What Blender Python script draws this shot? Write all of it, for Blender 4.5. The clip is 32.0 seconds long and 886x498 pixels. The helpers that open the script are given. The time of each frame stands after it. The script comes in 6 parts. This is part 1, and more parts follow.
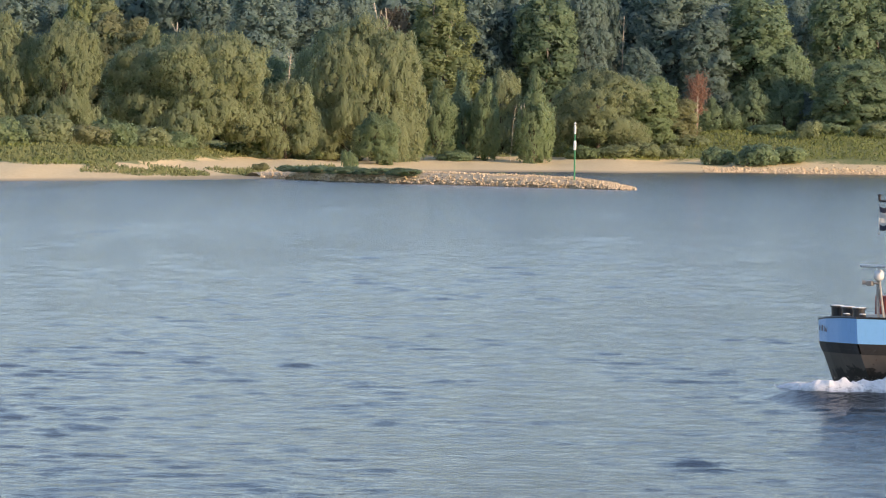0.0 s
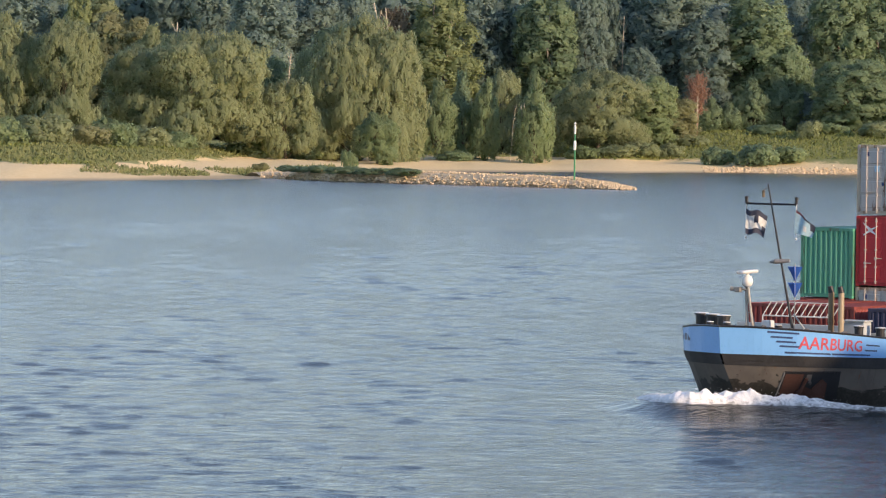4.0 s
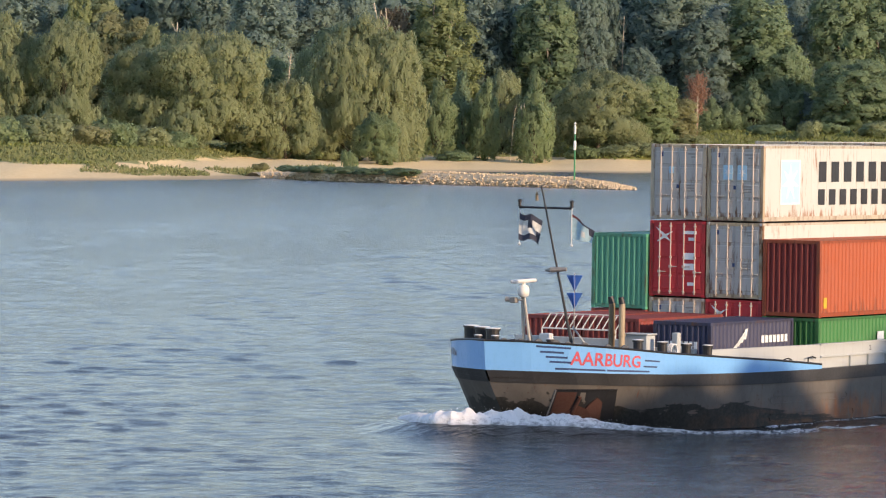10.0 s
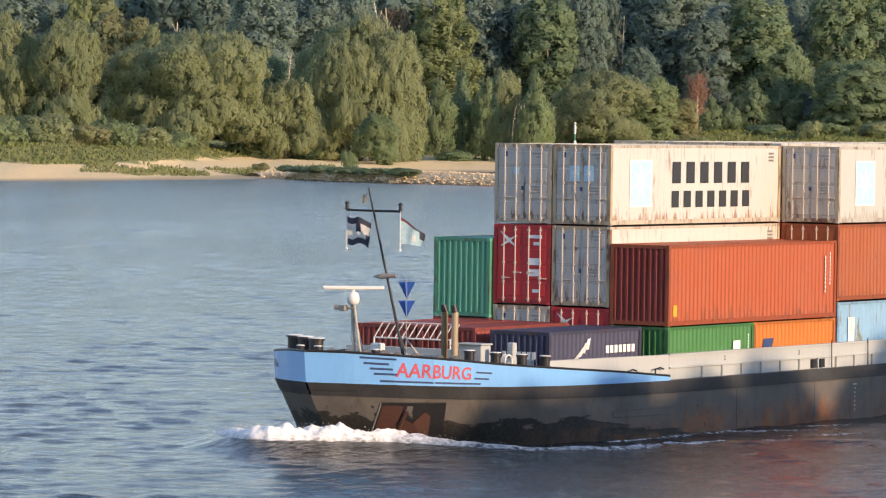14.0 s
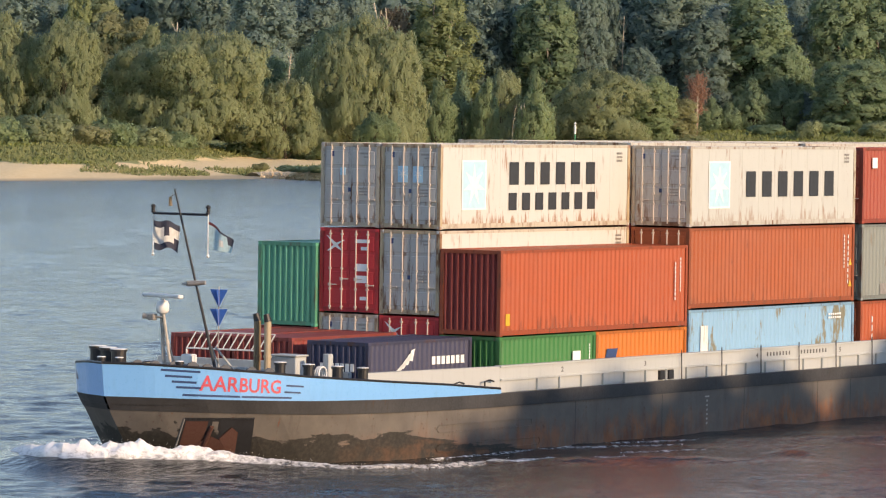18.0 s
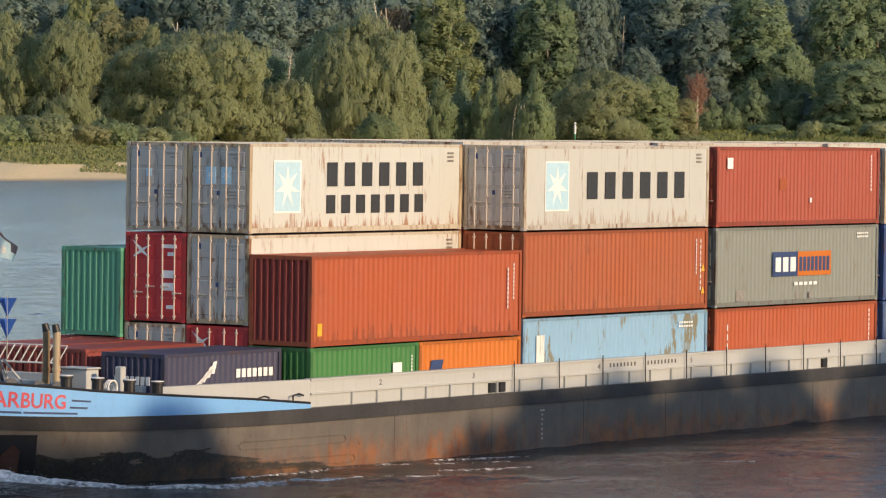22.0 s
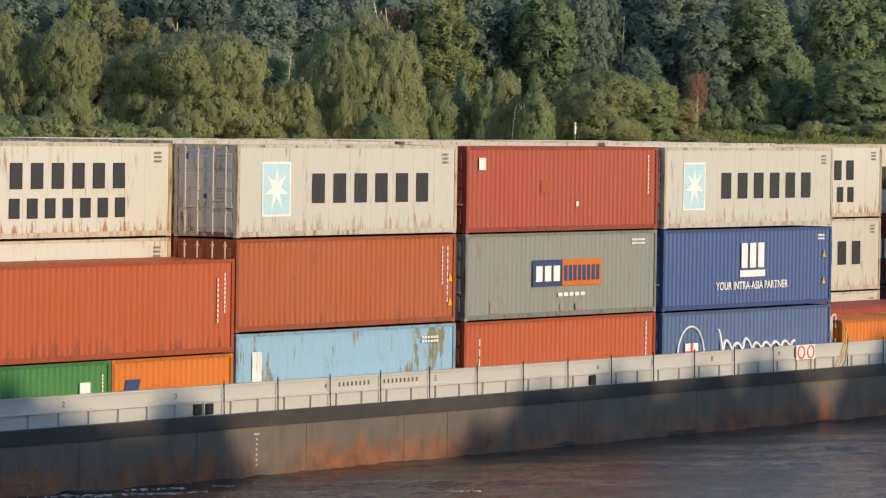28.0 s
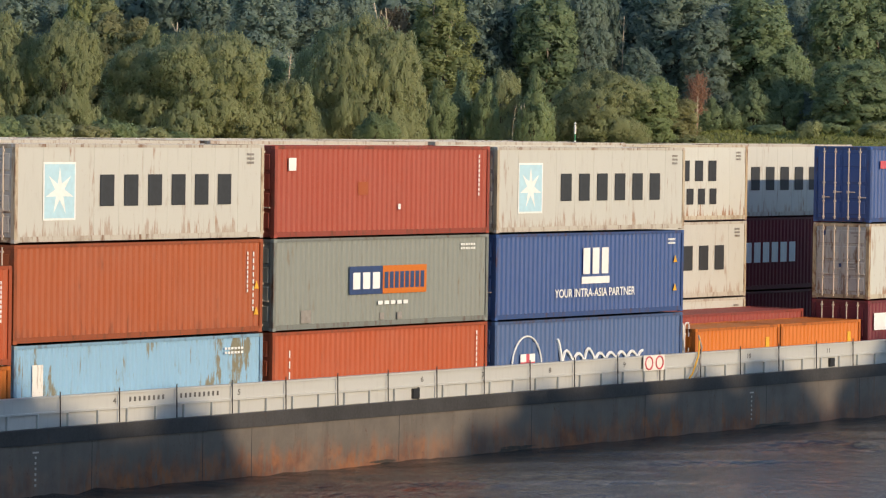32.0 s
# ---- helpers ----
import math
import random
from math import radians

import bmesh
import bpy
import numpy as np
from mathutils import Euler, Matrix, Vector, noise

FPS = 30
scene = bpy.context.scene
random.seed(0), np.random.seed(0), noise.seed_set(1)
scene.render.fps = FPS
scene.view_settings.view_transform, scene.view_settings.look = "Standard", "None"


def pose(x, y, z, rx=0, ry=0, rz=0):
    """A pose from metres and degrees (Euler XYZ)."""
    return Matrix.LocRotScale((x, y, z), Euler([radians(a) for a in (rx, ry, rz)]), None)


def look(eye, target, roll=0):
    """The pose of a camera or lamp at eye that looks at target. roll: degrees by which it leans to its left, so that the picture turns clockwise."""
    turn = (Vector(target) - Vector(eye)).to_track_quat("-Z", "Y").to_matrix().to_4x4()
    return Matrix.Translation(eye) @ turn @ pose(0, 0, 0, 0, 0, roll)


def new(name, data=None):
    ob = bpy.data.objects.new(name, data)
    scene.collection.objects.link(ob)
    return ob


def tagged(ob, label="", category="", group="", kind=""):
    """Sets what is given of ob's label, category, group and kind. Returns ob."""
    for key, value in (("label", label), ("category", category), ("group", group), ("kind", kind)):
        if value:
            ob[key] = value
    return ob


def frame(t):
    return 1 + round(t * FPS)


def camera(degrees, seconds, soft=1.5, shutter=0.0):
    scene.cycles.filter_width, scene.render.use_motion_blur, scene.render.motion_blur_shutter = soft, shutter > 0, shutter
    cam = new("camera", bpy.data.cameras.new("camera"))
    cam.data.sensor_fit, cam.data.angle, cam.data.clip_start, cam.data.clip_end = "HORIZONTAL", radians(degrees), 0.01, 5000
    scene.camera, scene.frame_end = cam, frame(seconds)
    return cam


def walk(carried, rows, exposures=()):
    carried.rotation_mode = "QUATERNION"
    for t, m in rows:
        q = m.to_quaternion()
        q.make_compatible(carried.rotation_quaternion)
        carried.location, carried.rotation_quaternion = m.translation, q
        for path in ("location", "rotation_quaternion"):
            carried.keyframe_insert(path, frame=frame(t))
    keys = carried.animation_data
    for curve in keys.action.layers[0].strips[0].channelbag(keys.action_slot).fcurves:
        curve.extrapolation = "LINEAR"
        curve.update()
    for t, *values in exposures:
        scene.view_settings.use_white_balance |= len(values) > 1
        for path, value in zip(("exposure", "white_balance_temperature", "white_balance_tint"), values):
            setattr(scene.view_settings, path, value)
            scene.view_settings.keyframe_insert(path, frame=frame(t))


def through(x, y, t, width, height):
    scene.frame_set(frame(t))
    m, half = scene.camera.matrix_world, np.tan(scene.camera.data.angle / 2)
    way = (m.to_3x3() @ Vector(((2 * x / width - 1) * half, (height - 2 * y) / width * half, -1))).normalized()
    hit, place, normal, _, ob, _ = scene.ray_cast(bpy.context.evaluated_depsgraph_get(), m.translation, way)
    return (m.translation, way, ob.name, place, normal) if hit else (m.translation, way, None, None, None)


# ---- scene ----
cam = camera(10.9045, 32.0, soft=1.2)
EYE = look((0, 0, 11.23), (0, 1000, 11.23 - 1000 * math.tan(0.029379)), 0.823)
walk(cam, [(0, EYE), (32, EYE)], exposures=[(0, 0.83, 6950, 23), (14, 0.86, 7100, 23), (19, 0.75, 7250, 22), (22, 0.58, 7350, 20), (25, 0.46, 7200, 18), (32, 0.49, 6900, 17)])

# ---- light ----
SUN = Vector((0.7795, -0.626, 0.277)).normalized()
world = bpy.data.worlds.new("sky")
scene.world = world
world.use_nodes = True
wn = world.node_tree
sky = wn.nodes.new("ShaderNodeTexSky")
sky.sky_type, sky.sun_disc = "NISHITA", False
sky.sun_elevation, sky.sun_rotation = math.asin(SUN.z), math.atan2(SUN.x, SUN.y)
sky.air_density, sky.dust_density, sky.ozone_density = 1.0, 0.35, 2.4
wn.links.new(sky.outputs[0], wn.nodes["Background"].inputs[0])
wn.nodes["Background"].inputs[1].default_value = 0.15
lamp = bpy.data.lights.new("sun", "SUN")
lamp.energy, lamp.angle, lamp.color = 2.65, radians(0.6), (1.0, 0.80, 0.54)
sun = new("sun", lamp)
sun.matrix_world = look(SUN * 500, (0, 0, 0))

# ---- the river's plan and the barge's way ----
HEADING = 0.980291                       # the barge's long axis, aft, from the x axis
CA, SA = math.cos(HEADING), math.sin(HEADING)


def barge_pose(t):
    """The barge's own space: x runs aft, y away from the near bank, z up from the water."""
    q = (t - 16) / 16
    s = 135.1707 - 43.4945 * q + 0.0393 * q ** 2 + 0.1077 * q ** 3 + 0.0214 * q ** 4
    w = 84.5954
    return Matrix.Translation((s * CA - w * SA, s * SA + w * CA, 0)) @ Matrix.Rotation(HEADING, 4, "Z")


TIMES = [0, 4, 8, 12, 16, 20, 24, 28, 32]
RIDERS = []                              # (thing, its pose in the barge's space)


# ---- mesh helpers ----
class Shape:
    """Collects vertices and faces of one mesh."""

    def __init__(self):
        self.v, self.f = [], []

    def quad(self, a, b, c, d):
        n = len(self.v)
        self.v += [a, b, c, d]
        self.f.append((n, n + 1, n + 2, n + 3))
        return self

    def box(self, x0, x1, y0, y1, z0, z1, bevel=0.0):
        n = len(self.v)
        if bevel <= 0:
            self.v += [(x, y, z) for z in (z0, z1) for y in (y0, y1) for x in (x0, x1)]
            self.f += [tuple(n + i for i in q) for q in
                       ((0, 2, 3, 1), (4, 5, 7, 6), (0, 1, 5, 4), (1, 3, 7, 5), (3, 2, 6, 7), (2, 0, 4, 6))]
            return self
        b = bevel
        ring = lambda i, z: [(x0 + i, y0 + b, z), (x0 + b, y0 + i, z), (x1 - b, y0 + i, z), (x1 - i, y0 + b, z),
                             (x1 - i, y1 - b, z), (x1 - b, y1 - i, z), (x0 + b, y1 - i, z), (x0 + i, y1 - b, z)]
        low = [(x0 + b, y0 + b), (x1 - b, y0 + b), (x1 - b, y1 - b), (x0 + b, y1 - b)]
        self.v += [(x, y, z0) for x, y in low] + ring(0, z0 + b) + ring(0, z1 - b) + [(x, y, z1) for x, y in low]
        self.f.append(tuple(n + i for i in (3, 2, 1, 0)))
        self.f.append(tuple(n + 20 + i for i in (0, 1, 2, 3)))
        for i in range(8):
            j = (i + 1) % 8
            self.f.append((n + 4 + i, n + 4 + j, n + 12 + j, n + 12 + i))
        for i in range(4):
            j = (i + 1) % 4
            self.f.append((n + i, n + j, n + 4 + (2 * i + 2) % 8, n + 4 + (2 * i + 1) % 8))
            self.f.append((n + i, n + 4 + (2 * i + 1) % 8, n + 4 + (2 * i) % 8))
            self.f.append((n + 20 + j, n + 20 + i, n + 12 + (2 * i + 1) % 8, n + 12 + (2 * i + 2) % 8))
            self.f.append((n + 20 + i, n + 12 + (2 * i) % 8, n + 12 + (2 * i + 1) % 8))
        return self

    def tube(self, a, b, r, r2=None, n=10, caps=True):
        a, b = Vector(a), Vector(b)
        r2 = r if r2 is None else r2
        d = (b - a).normalized()
        s = d.orthogonal().normalized()
        t = d.cross(s)
        k = len(self.v)
        for p, q in ((a, r), (b, r2)):
            for i in range(n):
                w = 2 * math.pi * i / n
                self.v.append(tuple(p + s * (q * math.cos(w)) + t * (q * math.sin(w))))
        for i in range(n):
            j = (i + 1) % n
            self.f.append((k + i, k + j, k + n + j, k + n + i))
        if caps:
            self.f.append(tuple(k + n - 1 - i for i in range(n)))
            self.f.append(tuple(k + n + i for i in range(n)))
        return self

    def pipe(self, pts, r, n=8):
        """A bent tube through the points, as one skin."""
        pts = [Vector(p) for p in pts]
        k, m = len(self.v), len(pts)
        for i, p in enumerate(pts):
            d = (pts[min(i + 1, m - 1)] - pts[max(i - 1, 0)]).normalized()
            s = d.cross(Vector((0.13, 0.21, 0.97)))
            s = s.normalized() if s.length > 1e-3 else Vector((1, 0, 0))
            t = d.cross(s)
            for j in range(n):
                w = 2 * math.pi * j / n
                self.v.append(tuple(p + s * (r * math.cos(w)) + t * (r * math.sin(w))))
        for i in range(m - 1):
            for j in range(n):
                q = (j + 1) % n
                self.f.append((k + i * n + j, k + i * n + q, k + (i + 1) * n + q, k + (i + 1) * n + j))
        self.f.append(tuple(k + n - 1 - j for j in range(n)))
        self.f.append(tuple(k + (m - 1) * n + j for j in range(n)))
        return self

    def turned(self, at, profile, n=14):
        """A body of revolution: profile of (radius, height) above the point at."""
        k = len(self.v)
        for r, h in profile:
            for i in range(n):
                w = 2 * math.pi * i / n
                self.v.append((at[0] + r * math.cos(w), at[1] + r * math.sin(w), at[2] + h))
        m = len(profile)
        for j in range(m - 1):
            for i in range(n):
                q = (i + 1) % n
                self.f.append((k + j * n + i, k + j * n + q, k + (j + 1) * n + q, k + (j + 1) * n + i))
        self.f.append(tuple(k + n - 1 - i for i in range(n)))
        self.f.append(tuple(k + (m - 1) * n + i for i in range(n)))
        return self

    def grid(self, rows, close=False):
        """Rows of points, joined by quads."""
        k, w = len(self.v), len(rows[0])
        for row in rows:
            self.v += [tuple(p) for p in row]
        for j in range(len(rows) - 1):
            for i in range(w - 1):
                self.f.append((k + j * w + i, k + j * w + i + 1, k + (j + 1) * w + i + 1, k + (j + 1) * w + i))
        return self

    def mesh(self, name, material=None, smooth=False):
        me = bpy.data.meshes.new(name)
        me.from_pydata(self.v, [], self.f)
        me.update()
        if material:
            me.materials.append(material)
        if smooth:
            me.polygons.foreach_set("use_smooth", [True] * len(me.polygons))
        return me


def put(name, mesh, parent=None, label="", at=None):
    """One mesh object, under a thing or a part."""
    ob = new(name, mesh)
    if parent is not None:
        ob.parent = parent
    if at is not None:
        ob.matrix_basis = at
    if label:
        tagged(ob, label)
    return ob


def part(name, shape, material, parent, label="", at=None, smooth=False):
    return put(name, shape.mesh(name, material, smooth), parent, label, at)


# ---- materials ----
def material(name):
    m = bpy.data.materials.new(name)
    m.use_nodes = True
    return m, m.node_tree, m.node_tree.nodes["Principled BSDF"]


def node(nt, kind, **values):
    n = nt.nodes.new("ShaderNode" + kind)
    for k, v in values.items():
        if k in n.inputs:
            n.inputs[k].default_value = v
    return n


def coords(nt, scale=(1, 1, 1), space="Object"):
    t = nt.nodes.new("ShaderNodeTexCoord")
    m = node(nt, "Mapping", Scale=scale)
    nt.links.new(t.outputs[space], m.inputs["Vector"])
    return m.outputs[0]


def noise_tex(nt, vec, scale, detail=4.0, rough=0.55):
    n = node(nt, "TexNoise", Scale=scale, Detail=detail, Roughness=rough)
    nt.links.new(vec, n.inputs["Vector"])
    return n.outputs[0]


def ramp(nt, value, a, b, lo=0.0, hi=1.0):
    n = node(nt, "MapRange")
    n.inputs["From Min"].default_value, n.inputs["From Max"].default_value = a, b
    n.inputs["To Min"].default_value, n.inputs["To Max"].default_value = lo, hi
    nt.links.new(value, n.inputs["Value"])
    return n.outputs[0]


def mix(nt, fac, a, b):
    n = nt.nodes.new("ShaderNodeMix")
    n.data_type = "RGBA"
    for s, v in ((n.inputs[0], fac), (n.inputs[6], a), (n.inputs[7], b)):
        if isinstance(v, bpy.types.NodeSocket):
            nt.links.new(v, s)
        elif isinstance(v, (int, float)):
            s.default_value = v
        else:
            s.default_value = (*v, 1)
    return n.outputs[2]


def mul(nt, a, b, op="MULTIPLY"):
    n = nt.nodes.new("ShaderNodeMath")
    n.operation = op
    for s, v in zip(n.inputs, (a, b)):
        if isinstance(v, bpy.types.NodeSocket):
            nt.links.new(v, s)
        else:
            s.default_value = v
    return n.outputs[0]


def bump(nt, bsdf, height, strength, distance):
    n = node(nt, "Bump", Strength=strength, Distance=distance)
    nt.links.new(height, n.inputs["Height"])
    nt.links.new(n.outputs[0], bsdf.inputs["Normal"])


PAINTS = {}


def paint(name, colour, rust=0.25, fade=0.25, rough=0.5, rust_colour=(0.16, 0.06, 0.025), sill=0.0, patches=0.0):
    """Weathered paint on steel: faded patches, run-down rust streaks and specks."""
    m, nt, b = material(name)
    PAINTS[name] = colour
    rnd = nt.nodes.new("ShaderNodeObjectInfo").outputs["Random"]
    off = node(nt, "CombineXYZ")
    nt.links.new(mul(nt, rnd, 37.0), off.inputs[0])
    nt.links.new(mul(nt, rnd, 11.0), off.inputs[2])
    base = coords(nt)
    add = nt.nodes.new("ShaderNodeVectorMath")
    nt.links.new(base, add.inputs[0])
    nt.links.new(off.outputs[0], add.inputs[1])
    vec = add.outputs[0]
    tall = node(nt, "Mapping", Scale=(1, 1, 0.16))
    nt.links.new(vec, tall.inputs["Vector"])
    big = noise_tex(nt, vec, 0.55, 3)
    streak = noise_tex(nt, tall.outputs[0], 5.5, 5, 0.65)
    speck = noise_tex(nt, vec, 16.0, 4, 0.7)
    worn = tuple(min(0.9, c * 0.85 + 0.045) for c in colour)
    dark = tuple(c * 0.68 for c in colour)
    c = mix(nt, ramp(nt, big, 0.35, 0.7, 0, fade), colour, worn)
    c = mix(nt, ramp(nt, streak, 0.52, 0.72, 0, 0.75 * fade + 0.1), c, dark)
    amount = mul(nt, ramp(nt, streak, 0.66 - 0.16 * rust, 0.76 - 0.1 * rust), ramp(nt, big, 0.62 - 0.3 * rust, 0.72 - 0.2 * rust))
    spots = ramp(nt, speck, 0.70 - 0.06 * rust, 0.76 - 0.06 * rust, 0, min(1.0, 0.4 + rust))
    c = mix(nt, mul(nt, amount, min(1.0, 0.35 + rust)), c, rust_colour)
    c = mix(nt, mul(nt, spots, 0.75), c, rust_colour)
    if sill:
        sep = nt.nodes.new("ShaderNodeSeparateXYZ")
        nt.links.new(base, sep.inputs[0])
        drip = mul(nt, ramp(nt, streak, 0.42, 0.66, 0.0, 0.75), sep.outputs[2], "SUBTRACT")
        c = mix(nt, ramp(nt, drip, -0.10, 0.22, 0, sill), c, rust_colour)
    if patches:
        wide = node(nt, "Mapping", Scale=(2.0, 1, 0.45))
        nt.links.new(vec, wide.inputs["Vector"])
        blot = mul(nt, noise_tex(nt, wide.outputs[0], 1.1, 6, 0.7), ramp(nt, noise_tex(nt, vec, 0.45, 2), 0.3, 0.7, -0.10, 0.10), "ADD")
        c = mix(nt, ramp(nt, blot, 0.56, 0.62, 0, patches), c, rust_colour)
    nt.links.new(c, b.inputs["Base Color"])
    nt.links.new(ramp(nt, speck, 0.3, 0.7, rough - 0.1, rough + 0.2), b.inputs["Roughness"])
    bump(nt, b, speck, 0.15, 0.01)
    return m


def plain(name, colour, rough=0.6, metal=0.0, vary=0.15):
    m, nt, b = material(name)
    n = noise_tex(nt, coords(nt), 6.0, 4)
    nt.links.new(mix(nt, ramp(nt, n, 0.3, 0.7), tuple(c * (1 - vary) for c in colour), tuple(min(1, c * (1 + vary)) for c in colour)), b.inputs["Base Color"])
    b.inputs["Roughness"].default_value, b.inputs["Metallic"].default_value = rough, metal
    bump(nt, b, n, 0.1, 0.01)
    return m


def leaf_material(name, dark, light, through=0.35):
    """Leaves whose colour changes from tuft to tuft and bough to bough more than from leaf to leaf."""
    m, nt, b = material(name)
    geo = nt.nodes.new("ShaderNodeNewGeometry")
    info = nt.nodes.new("ShaderNodeObjectInfo")
    vec = coords(nt)
    big, tuft = noise_tex(nt, vec, 0.16, 3), noise_tex(nt, vec, 0.75, 4, 0.65)
    tone = mul(nt, ramp(nt, tuft, 0.32, 0.68, 0.0, 0.55), ramp(nt, geo.outputs["Random Per Island"], 0, 1, 0.0, 0.30), "ADD")
    tone = mul(nt, tone, ramp(nt, info.outputs["Random"], 0, 1, -0.05, 0.20), "ADD")
    c = mix(nt, tone, dark, light)
    c = mix(nt, ramp(nt, big, 0.35, 0.7, 0, 0.40), c, (light[0] * 0.98, light[1] * 0.92, light[2] * 0.80))
    nt.links.new(c, b.inputs["Base Color"])
    b.inputs["Roughness"].default_value = 0.7
    b.inputs["Specular IOR Level"].default_value = 0.25
    tr = nt.nodes.new("ShaderNodeBsdfTranslucent")
    nt.links.new(c, tr.inputs[0])
    ms = node(nt, "MixShader", Fac=through)
    nt.links.new(b.outputs[0], ms.inputs[1])
    nt.links.new(tr.outputs[0], ms.inputs[2])
    nt.links.new(ms.outputs[0], nt.nodes["Material Output"].inputs[0])
    return m


def water_material():
    m, nt, b = material("river water")
    b.inputs["Base Color"].default_value = (0.026, 0.031, 0.031, 1)
    b.inputs["Roughness"].default_value = 0.15
    b.inputs["IOR"].default_value = 1.333
    long = noise_tex(nt, coords(nt, (0.75, 1.2, 1)), 1.0, 5, 0.62)
    short = noise_tex(nt, coords(nt, (2.2, 4.2, 1)), 1.0, 3, 0.6)
    h = mul(nt, mul(nt, long, 0.18), mul(nt, short, 0.045), "ADD")
    bump(nt, b, h, 1.0, 1.0)
    return m


def foam_material(name, lo, hi):
    """Bubbly foam: dense and creamy where heaped, torn to lace where it thins out."""
    m, nt, b = material(name)
    vec = coords(nt)
    lace, fine = noise_tex(nt, coords(nt, (1, 1, 1.6)), 4.5, 8, 0.75), noise_tex(nt, vec, 30.0, 4, 0.7)
    sep = nt.nodes.new("ShaderNodeSeparateXYZ")
    nt.links.new(vec, sep.inputs[0])
    nt.links.new(mix(nt, ramp(nt, fine, 0.3, 0.7), (0.84, 0.83, 0.80), (0.96, 0.95, 0.92)), b.inputs["Base Color"])
    thick = mul(nt, lace, mul(nt, sep.outputs[2], 0.55), "ADD")
    nt.links.new(ramp(nt, thick, lo, hi, 0.0, 1.0), b.inputs["Alpha"])
    b.inputs["Roughness"].default_value = 0.9
    b.inputs["Specular IOR Level"].default_value = 0.2
    bump(nt, b, mul(nt, lace, mul(nt, fine, 0.3), "ADD"), 0.35, 0.08)
    return m


def ground_material():
    """Sand by the water, passing into grass and herbs higher up."""
    m, nt, b = material("river bank")
    vec = coords(nt)
    sep = nt.nodes.new("ShaderNodeSeparateXYZ")
    nt.links.new(vec, sep.inputs[0])
    n1, n2 = noise_tex(nt, vec, 0.08, 4), noise_tex(nt, vec, 1.3, 5, 0.65)
    sand = mix(nt, ramp(nt, n2, 0.3, 0.7), (0.72, 0.53, 0.265), (0.86, 0.67, 0.365))
    wet = ramp(nt, sep.outputs[2], 0.05, 0.35, 0.75, 0.0)
    sand = mix(nt, wet, sand, (0.24, 0.19, 0.13))
    grass = mix(nt, ramp(nt, n2, 0.3, 0.7), (0.14, 0.20, 0.055), (0.34, 0.31, 0.11))
    lift = mul(nt, sep.outputs[2], mul(nt, ramp(nt, n1, 0.3, 0.7, -0.5, 0.5), ramp(nt, n2, 0.3, 0.7, -0.2, 0.2), "ADD"), "ADD")
    c = mix(nt, ramp(nt, lift, 2.0, 2.25), sand, grass)
    nt.links.new(c, b.inputs["Base Color"])
    b.inputs["Roughness"].default_value = 0.95
    bump(nt, b, n2, 0.6, 0.15)
    return m


